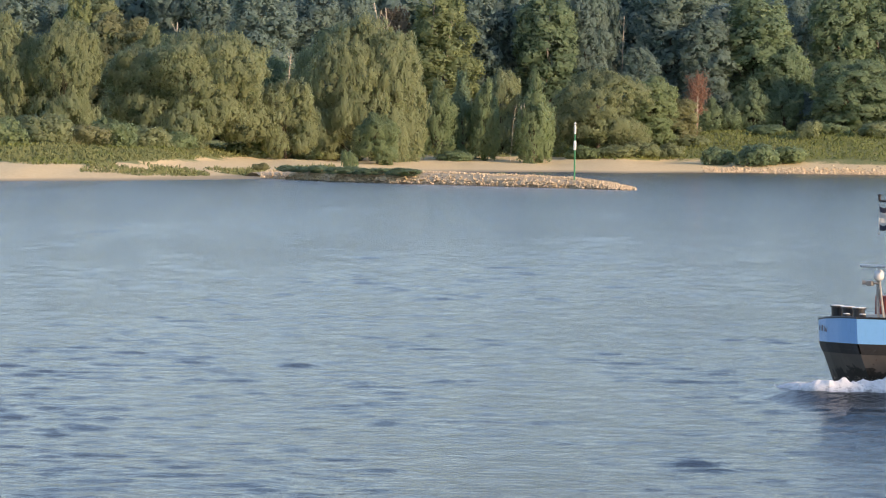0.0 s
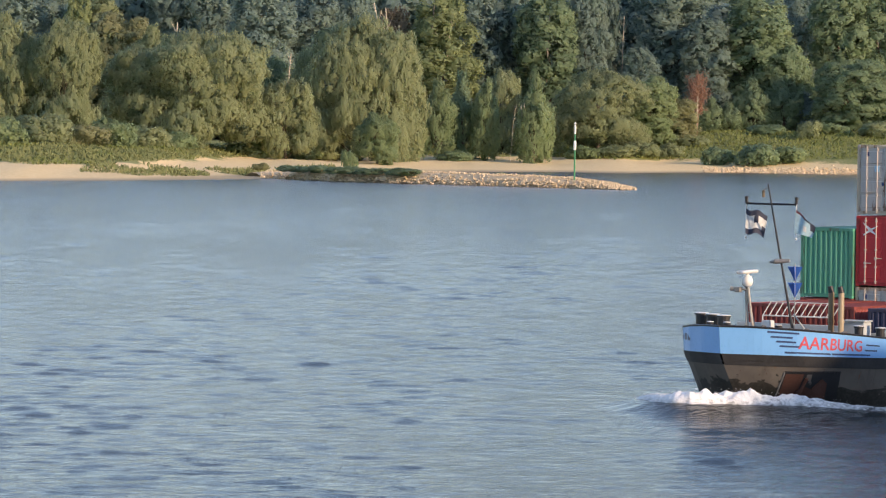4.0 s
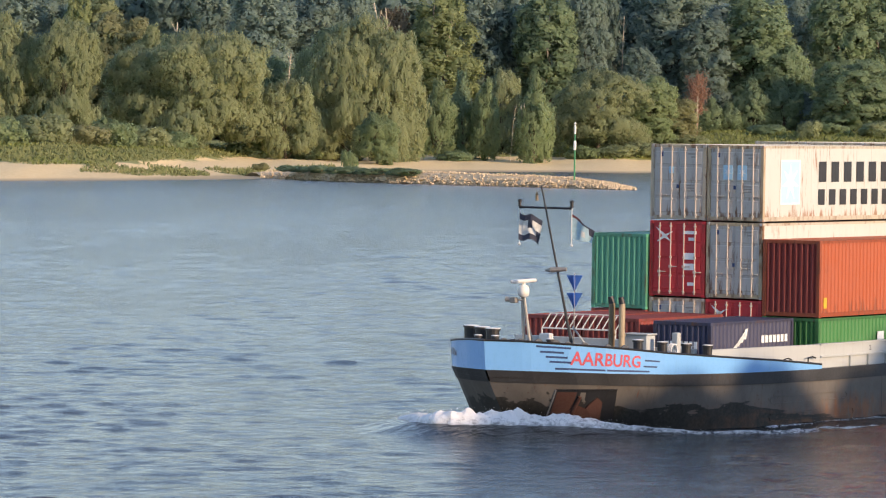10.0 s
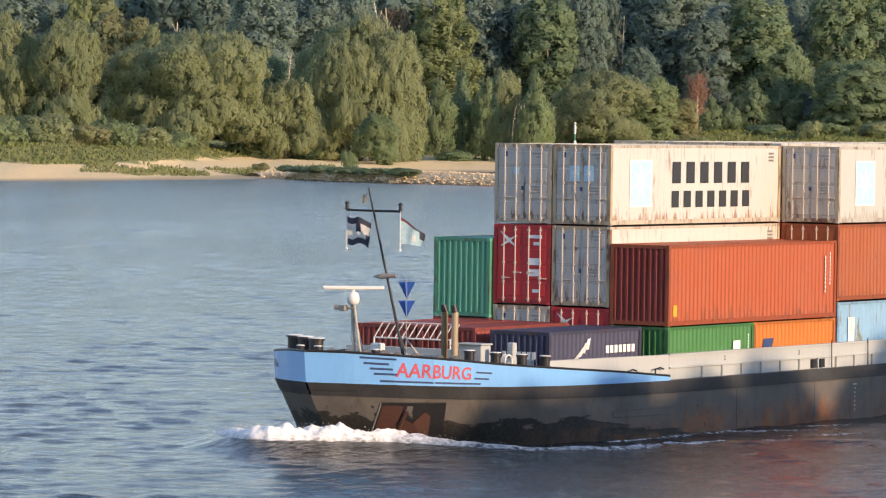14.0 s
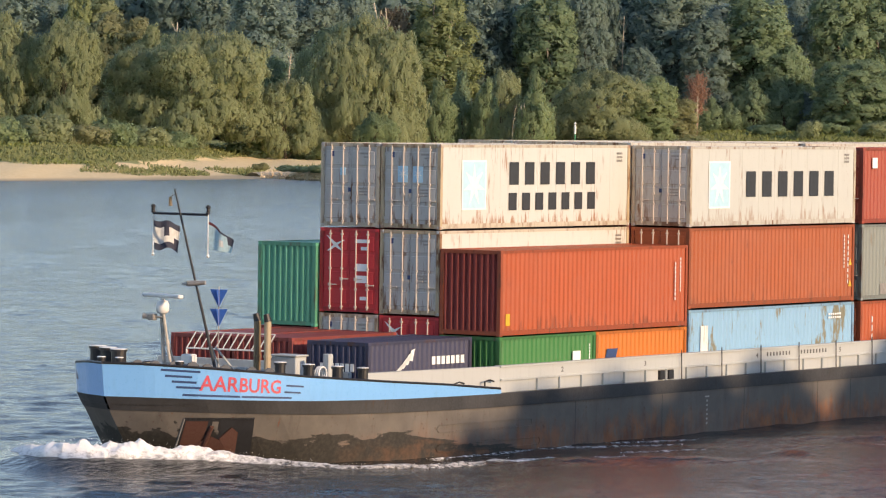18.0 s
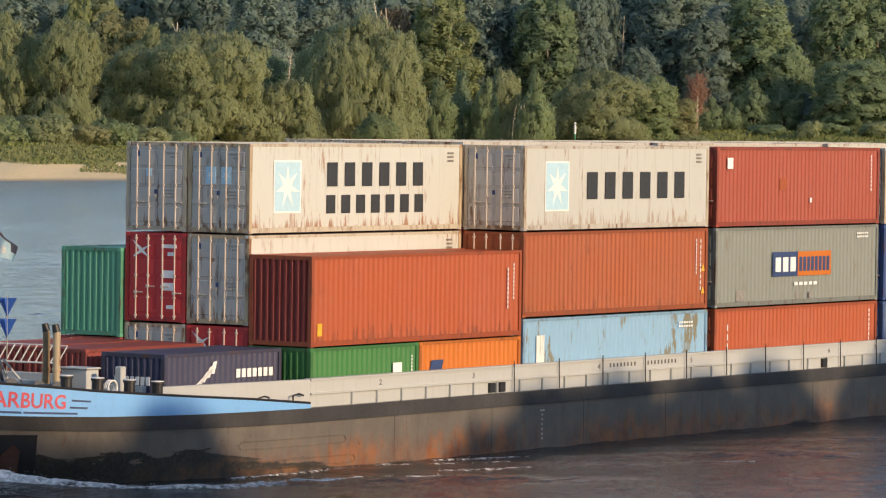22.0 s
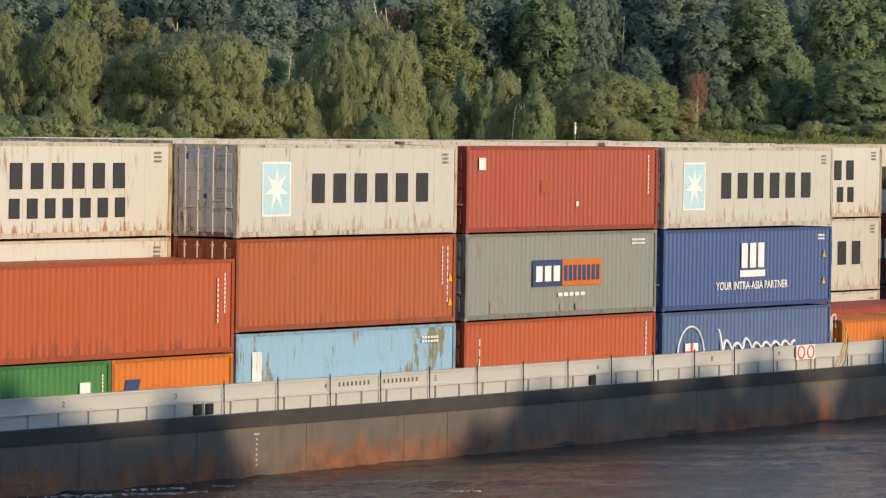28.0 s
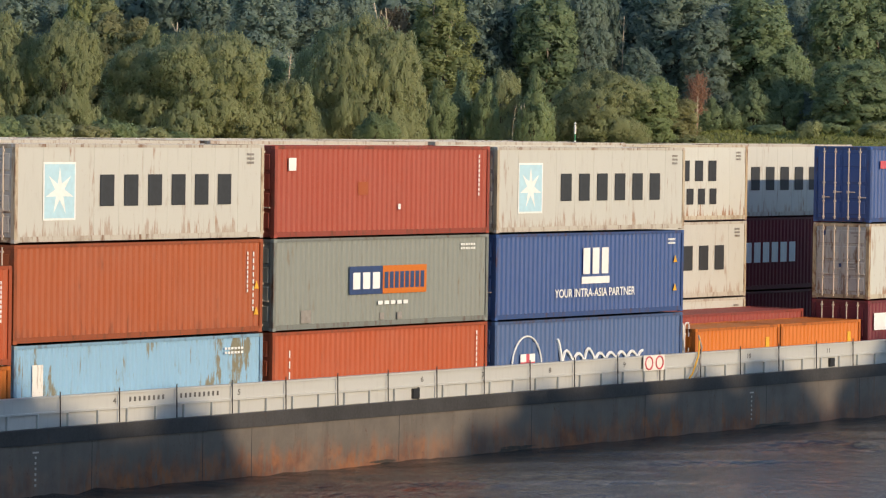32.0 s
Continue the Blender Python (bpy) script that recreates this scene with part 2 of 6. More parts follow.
def hull_material():
    """Dark tarred plating, worn to brown and rust in runs and weld seams."""
    m, nt, b = material("tarred hull plating")
    vec = coords(nt)
    tall = coords(nt, (1, 1, 0.12))
    flat = coords(nt, (0.10, 1, 1.2))
    big, mid = noise_tex(nt, vec, 0.18, 3), noise_tex(nt, vec, 1.1, 5, 0.6)
    streak, fine = noise_tex(nt, tall, 2.4, 5, 0.65), noise_tex(nt, vec, 9.0, 4, 0.65)
    tide = noise_tex(nt, flat, 2.0, 4)
    sep = nt.nodes.new("ShaderNodeSeparateXYZ")
    nt.links.new(vec, sep.inputs[0])
    c = mix(nt, ramp(nt, mid, 0.3, 0.7), (0.115, 0.102, 0.088), (0.165, 0.147, 0.125))
    c = mix(nt, ramp(nt, streak, 0.55, 0.75, 0, 0.6), c, (0.060, 0.052, 0.045))
    # every plate has rusted in its own measure, most towards the water, in runs that climb
    cell = node(nt, "TexWhiteNoise")
    cell.noise_dimensions = "1D"
    nt.links.new(mul(nt, mul(nt, sep.outputs[0], 0.37), 0.0, "FLOOR"), cell.inputs["W"])
    plate = mul(nt, ramp(nt, cell.outputs[0], 0.1, 0.9, 0.50, 1.0), ramp(nt, big, 0.32, 0.48))
    c = mix(nt, mul(nt, cell.outputs[0], 0.28), c, (0.085, 0.078, 0.07))
    zone = mul(nt, mul(nt, plate, ramp(nt, sep.outputs[0], -10.0, -3.0, 0.15, 1.0)), ramp(nt, mul(nt, sep.outputs[2], ramp(nt, mul(nt, mul(nt, streak, 0.55), mul(nt, mid, 0.45), "ADD"), 0.34, 0.66, 0.40, -0.60), "ADD"), 0.92, 0.22))
    grain = noise_tex(nt, coords(nt, (1, 1, 0.3)), 4.0, 7, 0.75)
    c = mix(nt, mul(nt, mul(nt, zone, ramp(nt, grain, 0.34, 0.51)), 0.95), c, mix(nt, ramp(nt, mid, 0.4, 0.6), (0.135, 0.042, 0.016), (0.27, 0.098, 0.030)))
    c = mix(nt, mul(nt, ramp(nt, fine, 0.60, 0.70), ramp(nt, streak, 0.45, 0.6)), c, (0.09, 0.04, 0.022))
    spill = mul(nt, mul(nt, ramp(nt, noise_tex(nt, coords(nt, (1, 1, 0.06)), 3.6, 4, 0.7), 0.64, 0.70), ramp(nt, sep.outputs[2], 0.4, 1.5, 0.0, 0.8)), ramp(nt, big, 0.42, 0.56))
    c = mix(nt, spill, c, (0.17, 0.065, 0.028))
    stem = ramp(nt, sep.outputs[0], -12.6, -11.6, -0.30, 0.0)
    low = mul(nt, sep.outputs[2], mul(nt, ramp(nt, tide, 0.3, 0.7, -0.35, 0.35), mul(nt, ramp(nt, sep.outputs[0], -6.0, 1.0, -0.22, 0.62), stem, "ADD"), "ADD"), "ADD")
    low = mul(nt, low, ramp(nt, grain, 0.3, 0.7, -0.05, 0.05), "ADD")
    c = mix(nt, mul(nt, ramp(nt, low, 0.58, 0.52), ramp(nt, fine, 0.35, 0.6, 0.80, 1.0)), c, (0.020, 0.019, 0.015))
    rim = mul(nt, ramp(nt, low, 0.42, 0.15), ramp(nt, mid, 0.42, 0.6))
    c = mix(nt, mul(nt, mul(nt, rim, ramp(nt, sep.outputs[0], -9.0, -2.0)), 0.7), c, (0.27, 0.12, 0.05))
    nt.links.new(c, b.inputs["Base Color"])
    b.inputs["Roughness"].default_value = 0.62
    bump(nt, b, fine, 0.25, 0.02)
    return m


WATER, GROUND, HULL = water_material(), ground_material(), hull_material()
BLACK = plain("black paint", (0.018, 0.018, 0.019), 0.5)
STRAKE = paint("worn black rubbing strake", (0.030, 0.030, 0.031), 0.45, 0.6, 0.6, (0.075, 0.042, 0.028))
BLUE = paint("light blue bulwark paint", (0.19, 0.47, 0.84), 0.02, 0.12, 0.30)
GREY = paint("pale grey coaming paint", (0.47, 0.495, 0.48), 0.06, 0.25, 0.55)
DECK = paint("dark grey deck paint", (0.10, 0.11, 0.12), 0.35, 0.3, 0.7)
WHITE = plain("white enamel", (0.78, 0.77, 0.72), 0.4, vary=0.06)
STEEL = plain("weathered grey steel", (0.33, 0.31, 0.28), 0.5, 0.3)
LETTER_RED = plain("red letter paint", (0.60, 0.10, 0.13), 0.35)
NAVY_INK = plain("dark blue paint", (0.03, 0.06, 0.16), 0.5)
INK = plain("black print", (0.03, 0.035, 0.04), 0.6)
MARK_GREY = plain("faded dark grey paint", (0.10, 0.10, 0.095), 0.6, vary=0.3)
PRINT_WHITE = plain("white print", (0.80, 0.84, 0.83), 0.6, vary=0.05)
PALE_BLUE = plain("pale blue print", (0.43, 0.68, 0.79), 0.5, vary=0.06)
RUSTY = paint("rusty brown steel", (0.085, 0.034, 0.022), 0.5, 0.05, 0.8, (0.10, 0.035, 0.015))
BRONZE = paint("brown enamelled pipe", (0.22, 0.15, 0.075), 0.6, 0.3, 0.45)
TAN_PIPE = paint("tan enamelled pipe", (0.42, 0.33, 0.21), 0.5, 0.3, 0.35)
DIRTY_WHITE = plain("dirty white paint", (0.50, 0.46, 0.40), 0.5, vary=0.2)
MAST = plain("dark grey mast paint", (0.07, 0.075, 0.08), 0.45)
SIGNAL_BLUE = plain("signal blue paint", (0.03, 0.12, 0.42), 0.45)
YELLOW = plain("yellow sticker", (0.75, 0.42, 0.04), 0.5)
FOAM = foam_material("white river foam", 0.45, 0.78)
THIN_FOAM = foam_material("thin torn foam", 0.47, 0.64)
SPRAY = plain("white spray", (0.90, 0.90, 0.88), 0.85, vary=0.08)


# ---- water and banks ----
def build_water():
    """One sheet to the horizon, finely waved where it can be seen."""
    g = np.random.RandomState(4)
    ys = [112.0]
    while ys[-1] < 960:
        ys.append(ys[-1] + 0.34 * (ys[-1] / 130) ** 0.75)
    ys = np.array([-3000.0, 60.0] + ys + [1100.0, 3000.0])
    q = np.linspace(-1, 1, 270)
    xs = np.clip(ys, 100, 960)[:, None] * 0.105 * q[None, :] + 16 * q[None, :]
    xs = np.concatenate([np.full((len(ys), 1), -3000.0), xs, np.full((len(ys), 1), 3000.0)], 1)
    yy = np.repeat(ys[:, None], xs.shape[1], 1)
    z = np.zeros_like(xs)
    gust = np.zeros_like(xs)
    for i in range(7):
        a, k = g.uniform(0, 6.283), 6.283 / g.uniform(14, 60)
        gust += np.sin(xs * k * np.cos(a) + yy * k * 0.45 * np.sin(a) + g.uniform(0, 6.283))
    gust = 1.0 + 0.14 * gust
    dy = 0.34 * (np.clip(yy, 112, 960) / 130) ** 0.75
    for i in range(110):
        length = 0.6 * 8.0 ** g.uniform(0, 1)
        a = math.radians(100) + g.normal() * 0.5
        k = 6.283 / length
        f = xs * k * math.cos(a) + yy * k * math.sin(a) + g.uniform(0, 6.283)
        f = f + 0.9 * np.sin(xs * 0.31 + yy * 0.16 + i) + 0.6 * np.sin(xs * 0.13 - yy * 0.21 + 2 * i)
        held = np.clip(length / dy / 2.0 - 0.9, 0, 1)
        z += 0.0025 * length ** 0.25 * (np.sin(f) + 0.4 * np.sin(2 * f + 0.6)) * held
    sigma = z[:, 1:-1].std()
    z = z + 0.16 * sigma * np.maximum(0, z / sigma - 0.8) ** 2
    near = np.clip((yy - 70) / 40, 0, 1) * np.clip((960 - yy) / 100, 0, 1)
    z *= np.clip(gust, 0.35, 1.9) * near
    z[:, 0] = z[:, -1] = 0
    h, w = xs.shape
    me = bpy.data.meshes.new("water")
    me.vertices.add(h * w)
    me.vertices.foreach_set("co", np.stack([xs, yy, z], -1).astype(np.float32).ravel())
    n = (h - 1) * (w - 1)
    base = (np.arange(h - 1)[:, None] * w + np.arange(w - 1)[None, :]).ravel()
    me.loops.add(n * 4)
    me.loops.foreach_set("vertex_index", np.stack([base, base + 1, base + w + 1, base + w], 1).astype(np.int32).ravel())
    me.polygons.add(n)
    me.polygons.foreach_set("loop_start", np.arange(0, n * 4, 4, dtype=np.int32))
    me.polygons.foreach_set("use_smooth", [True] * n)
    me.update(calc_edges=True)
    me.materials.append(WATER)
    ob = put("water", me)
    tagged(ob, "grey-blue rippled river water under a low sun", "river", kind="structure")
    return ob


SHORE_X = (-600, -66, -59, -51, -43, -35, -26, -18, -8, 2, 12, 23, 35, 46, 58, 69, 88, 600)
SHORE_Y = (520, 696, 708, 717, 730, 745, 765, 800, 850, 884, 890, 902, 898, 919, 932, 927, 922, 1000)


def shore(x):
    return float(np.interp(x, SHORE_X, SHORE_Y))


def bank_height(x, y):
    d = y - shore(x)
    beach = float(np.interp(x, (-66, -52, -45, -35, -20, 0, 25, 48, 60, 88), (42, 60, 130, 185, 170, 92, 64, 45, 26, 20)))
    q = max(0.0, min(1.0, (x - 12) / 34))
    z = float(np.interp(d, (-60, 0, beach, beach + 18, beach + 45, beach + 85, 2500), (-4, 0, 1.9, 2.55 + 1.9 * q, 3.3 + 4.2 * q, 4.0 + 4.2 * q, 9.0)))
    rough = noise.noise((x * 0.06, y * 0.025, 0)) * 0.5 + noise.noise((x * 0.25, y * 0.08, 3)) * 0.22
    return z + rough * max(0.0, min(1.0, d / 40)) * (1.0 if d < 400 else 0.3)


def build_far_bank():
    xs = [-3000, -1200, -500, -250, -150] + [x * 1.5 for x in range(-70, 75)] + [150, 250, 500, 1200, 3000]
    ds = [-60, -12, -4] + [i * 2.5 for i in range(0, 60)] + [160, 180, 210, 260, 400, 900, 2400]
    s = Shape()
    s.grid([[(x, shore(x) + d, bank_height(x, shore(x) + d)) for x in xs] for d in ds])
    ob = put("ground", s.mesh("ground", GROUND, True))
    tagged(ob, "sandy river beach rising into dry grass and herbs", "river bank", kind="structure")
    return ob


def build_near_bank():
    """The bank on which the camera stands: a slope along the barge's course."""
    m = Matrix.Rotation(HEADING, 4, "Z")
    s = Shape()
    rows = []
    for y, z in ((26, -3), (18, 0.2), (6, 6.5), (-2, 9.3), (-40, 9.4), (-400, 9.0)):
        rows.append([tuple(m @ Vector((x, y, z + 0.25 * noise.noise((x * 0.05, y * 0.1, 5))))) for x in range(-400, 481, 20)])
    s.grid(rows)
    ob = put("ground_near", s.mesh("ground_near", GROUND, True))
    tagged(ob, "grassy near river bank behind the viewpoint", "river bank", kind="structure")


water = build_water()
build_far_bank()
build_near_bank()


# ---- barge ----
def lettering(words, height, name):
    """A mesh of words in the built-in font, its lower left corner at the origin, in the x-y plane."""
    cu = bpy.data.curves.new(name, "FONT")
    cu.body, cu.size, cu.resolution_u = words, height / 0.7, 3
    cu.offset = 0.024 * height
    ob = bpy.data.objects.new(name, cu)
    me = bpy.data.meshes.new_from_object(ob)
    bpy.data.objects.remove(ob)
    return me


HALF_U = (-15.0, -14.2, -13.2, -12.2, -11.2, -10.0, -8.5, -6.5, -4.0, -1.0, 2.0, 5.0, 100.0)
HALF_W = (0.0, 1.25, 2.45, 3.30, 3.90, 4.42, 4.88, 5.28, 5.56, 5.70, 5.72, 5.72, 5.72)
AXIS = 5.0
STERN = 94.0


def rake(ub, z):
    """How far the bow falls back below the knuckle and leans out above it."""
    fall = max(0.0, min(1.0, (2.0 - ub) / 14.0))
    return ((2.1 - z) * 0.75 if z < 2.1 else -0.12 * (z - 2.1)) * fall


def skin(ub, z, side=-1, off=0.0):
    return (ub + rake(ub, z), AXIS + side * (float(np.interp(ub, HALF_U, HALF_W)) + off), z)


def half_width(u, z):
    return float(np.interp(u - rake(u, z), HALF_U, HALF_W))


def rim_top(u):
    return float(np.interp(u, (-14.9, -14.3, -13.2, -12.2, -11.2, -10, -8.5, -6.5, -4, -1.0), (3.22, 3.2, 3.1, 3.0, 2.9, 2.77, 2.65, 2.5, 2.33, 2.08)))


def rim_low(u):
    return float(np.interp(u, (-14.9, -14.3, -12.2, -10, -6.5, -1.5, 2), (2.20, 2.18, 2.10, 2.03, 1.98, 1.95, 1.95)))


def strip(side, us, low, high, off=0.0, steps=1):
    """A band of the hull's skin on one side (-1 near, 1 far) between two heights."""
    rows = []
    for k in range(steps + 1):
        row = []
        for u in us:
            a = low(u) if callable(low) else low
            b = high(u) if callable(high) else high
            z = a + (b - a) * k / steps
            row.append(skin(u, z, side, off))
        rows.append(row)
    return rows


def bow_us(start=-15.0, end=2.0, n=44):
    return [start + (end - start) * (i / n) ** 1.5 for i in range(n + 1)]


barge = new("barge")
tagged(barge, "long inland container barge with light blue bow and rust-streaked dark hull", "barge")
RIDERS.append((barge, Matrix.Identity(4)))


def build_hull():
    long_us = [2 + (STERN - 2) * i / 60 for i in range(61)]
    s = Shape()
    for side in (-1, 1):
        us = bow_us() + long_us[1:]
        lows = [-2.6, -1.2, 0.0, 0.5, 1.0, 1.45]
        rows = []
        for z in lows:
            rows.append([skin(u, z, side) for u in us])
        rows.append([skin(u, rim_low(u) - 0.42, side) for u in us])
        if side > 0:
            rows.reverse()
        s.grid(rows)
    w = 5.72
    s.quad((STERN, AXIS - w, -2.6), (STERN, AXIS + w, -2.6), (STERN, AXIS + w, 2), (STERN, AXIS - w, 2))
    hull = part("hull", s, HULL, barge, "dark hull plating with rust runs")
    # black rubbing strake
    for side in (-1, 1):
        us = bow_us() + long_us[1:]
        k = Shape()
        rows = strip(side, us, lambda u: rim_low(u) - 0.44, lambda u: rim_low(u), 0.045)
        top = [skin(u, rim_low(u), side, -0.01) for u in us]
        bot = [skin(u, rim_low(u) - 0.44, side, -0.02) for u in us]
        k.grid([bot, rows[0], rows[1], top])
        part("rubbing_strake", k, STRAKE, barge, "black rubbing strake")
    # blue bulwark with thickness
    for side in (-1, 1):
        us = bow_us(end=-1.0)
        k = Shape()
        outer = strip(side, us, rim_low, rim_top, 0.0, 2)
        inner = [[(u + 0.05, AXIS + side * max(0.0, abs(y - AXIS) - 0.08), z) for u, y, z in row] for row in reversed(outer)]
        k.grid(outer + inner)
        bulwark = part("bulwark", k, BLUE, barge, "light blue painted bow bulwark")
        rail = Shape()
        pts = [skin(u, rim_top(u) + 0.03, side, -0.03) for u in us]
        rail.pipe(pts, 0.045, 6)
        part("bulwark_rail", rail, BLACK, bulwark, "black bulwark capping")
    # deck
    k = Shape()
    us = bow_us(end=-1.0) + [2, 30, 60, STERN]
    k.grid([[(u, AXIS - max(0.01, half_width(u, 2.0) - 0.02), 1.93) for u in us], [(u, AXIS + max(0.01, half_width(u, 2.0) - 0.02), 1.93) for u in us]])
    part("deck", k, DECK, barge, "dark steel deck")


def build_coaming():
    """The hold's coaming: pale plating with a shelf, ribs and slim black stays."""
    for side in (-1, 1):
        y0 = AXIS + side * 5.16
        y1 = y0 + side * 0.22
        a, b = min(y0, y1), max(y0, y1)
        s = Shape()
        s.box(-0.6, STERN - 4, a, b, 1.93, 2.82, 0.02)
        s.box(-0.6, STERN - 4, min(y0, y1 + side * 0.07), max(y0, y1 + side * 0.07), 2.34, 2.40)
        s.box(-0.6, STERN - 4, min(y0, y1 + side * 0.05), max(y0, y1 + side * 0.05), 2.78, 2.84)
        # the taper forward, under the bow deck's containers
        rows = [[(-0.6, y1, 1.93), (-7.4, y1 - side * 0.75, 1.93)], [(-0.6, y1, 2.82), (-7.4, y1 - side * 0.75, 2.82)],
                [(-0.6, y0, 2.82), (-7.4, y0 - side * 0.75, 2.82)]]
        s.grid(rows)
        coaming = part("coaming", s, GREY, barge, "pale grey hold coaming with ribs")
        for i in range(48):
            u = 0.9 + i * 1.4 + 0.72
            yy = y1 + side * 0.03
            k = Shape().box(u, u + 0.05, min(y1, yy + side * 0.05), max(y1, yy + side * 0.05), 1.94, 2.34)
            part("rib", k, GREY, coaming)
        if side < 0:
            for i in range(22):
                u = 11.02 + i * 2.80
                k = Shape().tube((u, y1 - 0.10, 1.95), (u, y1 - 0.08, 2.97), 0.020, n=6)
                part("stay", k, BLACK, coaming, "slim black stay")
    s = Shape().box(-7.4, -7.2, 1.0, 9.0, 1.93, 2.82, 0.02)
    part("coaming_end", s, GREY, barge)
    # the hold floor that carries the stacks
    s = Shape().box(-7.2, STERN - 4, 0.0, 10.0, 0.93, 1.03)
    part("hold_floor", s, DECK, barge, "dark steel hold floor")


build_hull()
build_coaming()


# ---- containers ----
def corrugated(length, z0, z1, y, out, pitch=0.278, depth=0.048):
    """Rows of a trapezoid-corrugated wall along x, its ribs pushed out along y."""
    n = max(4, round(length / pitch))
    p = length / n
    line = []
    for i in range(n):
        x = -length / 2 + i * p
        for q, d in ((0.0, 0.0), (0.25, 0.0), (0.5, 1.0), (0.75, 1.0)):
            line.append((x + q * p + p * 0.125, y + out * depth * (d - 1)))
    line = [(-length / 2, line[0][1])] + line + [(length / 2, line[0][1])]
    return [[(x, yy, z0) for x, yy in line], [(x, yy, z1) for x, yy in line]]


# blank end of the orange red container: a darker red than its sides
DARK_END = paint("darker red container end", (0.25, 0.030, 0.020), 0.3, 0.2, 0.55)
PARTS = {}
EDGES = {}


def worn_edge(key, mat):
    """Frame paint of a container: its own colour, dirtier and chipped to rust."""
    if key not in EDGES:
        c = PAINTS[mat.name]
        EDGES[key] = paint(mat.name + " on worn frame", tuple(0.74 * q + 0.004 for q in c), 0.8, 0.2, 0.6, (0.10, 0.042, 0.02), 0.0, 0.45)
    return EDGES[key]




def container_meshes(length, height, paint_key, mat, flat, door_mat):
    key = (length, height, paint_key, flat)
    if key in PARTS:
        return PARTS[key]
    L, W, H = length, 2.44, height
    edge = {'cream': CREAM_EDGE, 'off': OFF_EDGE}.get(paint_key) or worn_edge(paint_key, mat)
    d = {}
    post = 0.14
    d["corner_post"] = Shape().box(0, post, 0, post, 0.1, H - 0.1).mesh("corner_post", edge)
    rail = {'cream': CREAM_RAIL, 'off': OFF_RAIL}.get(paint_key) or edge
    d["top_rail"] = Shape().box(-L / 2 + post, L / 2 - post, 0, 0.08, H - 0.10, H - 0.005).mesh("top_rail", rail)
    d["header"] = Shape().box(0, 0.10, -W / 2 + post, W / 2 - post, H - 0.13, H - 0.005).mesh("header", edge)
    d["bottom_rail"] = Shape().box(-L / 2 + post, L / 2 - post, 0, 0.08, 0.03, 0.19).mesh("bottom_rail", rail)
    d["sill"] = Shape().box(0, 0.10, -W / 2 + post, W / 2 - post, 0.03, 0.17).mesh("sill", edge)
    d["floor"] = Shape().box(-L / 2 + 0.11, L / 2 - 0.11, -W / 2 + 0.1, W / 2 - 0.1, 0.12, 0.16).mesh("floor", mat)
    span = L - 2 * post
    for name, out in (("side_wall", -1), ("side_wall_far", 1)):
        s = Shape()
        y = out * (W / 2 - 0.02)
        if flat:
            n = 10
            line = []
            for i in range(n):
                x0 = -span / 2 + span * i / n
                line += [(x0, y - out * 0.012), (x0 + 0.012, y), (x0 + span / n - 0.012, y)]
            line.append((span / 2, y - out * 0.012))
            rows = [[(x, yy, z) for x, yy in line] for z in (0.19, H - 0.10)]
            s.grid(rows if out < 0 else rows[::-1])
        else:
            rows = corrugated(span, 0.19, H - 0.10, y, out)
            s.grid(rows if out < 0 else rows[::-1])
        d[name] = s.mesh("side_wall", mat)
    s = Shape()
    n = 2 * round(L / 0.42)
    line = [(-L / 2 + 0.1 + (L - 0.2) * i / n, H - 0.02 - (0.02 if i % 4 in (1, 2) else 0)) for i in range(n + 1)]
    s.grid([[(x, -W / 2 + 0.08, z) for x, z in line], [(x, W / 2 - 0.08, z) for x, z in line]])
    d["roof"] = s.mesh("roof", mat)
    s = Shape()
    rows = corrugated(W - 2 * post, 0.17, H - 0.13, 0, -1, 0.25, 0.075)
    turn = lambda x0, sg: [[(x0 + sg * y, x, z) for x, y, z in r] for r in rows]
    s.grid(turn(-L / 2 + 0.010, 1)[::-1])
    d["end_wall"] = s.mesh("end_wall", DARK_END if paint_key == "orangered" else mat)
    s = Shape()
    s.grid(turn(L / 2 - 0.010, -1))
    d["end_wall_aft"] = s.mesh("end_wall", mat)
    s = Shape()
    c = 0.178
    s.box(-c / 2, c / 2, -0.08, 0.08, 0, 0.118, 0.012)
    d["corner_casting"] = s.mesh("corner_casting", mat)
    # a door leaf with raised panels, standing on the front end
    w = (W - 2 * post) / 2 - 0.01
    s = Shape()
    s.box(0, 0.05, -w / 2, w / 2, 0.17, H - 0.13, 0.008)
    n = 4
    for i in range(n):
        z0 = 0.25 + (H - 0.46) * i / n
        s.box(-0.030, 0.02, -w / 2 + 0.06, w / 2 - 0.06, z0 + 0.05, z0 + (H - 0.46) / n - 0.06, 0.02)
    for z in (0.36, H * 0.35, H * 0.65, H - 0.36):
        for y in (-w / 2 + 0.03, w / 2 - 0.03):
            s.box(-0.022, 0.03, y - 0.05, y + 0.05, z - 0.05, z + 0.05)
    d["door"] = s.mesh("door", door_mat)
    s = Shape().tube((0, 0, 0.10), (0, 0, H - 0.07), 0.024, n=8)
    for z in (0.2, 0.8, 1.5, H - 0.2):
        s.box(-0.03, 0.03, -0.045, 0.045, z - 0.03, z + 0.03)
    d["lock_rod"] = s.mesh("lock_rod", ROD)
    s = Shape().box(-0.02, 0.02, -0.28, 0.02, -0.018, 0.018).box(-0.03, 0.03, -0.05, 0.05, -0.05, 0.05)
    d["door_handle"] = s.mesh("door_handle", ROD)
    PARTS[key] = d
    return d


ROD = paint("pale zinc-plated bar", (0.58, 0.51, 0.43), 0.25, 0.2, 0.5)


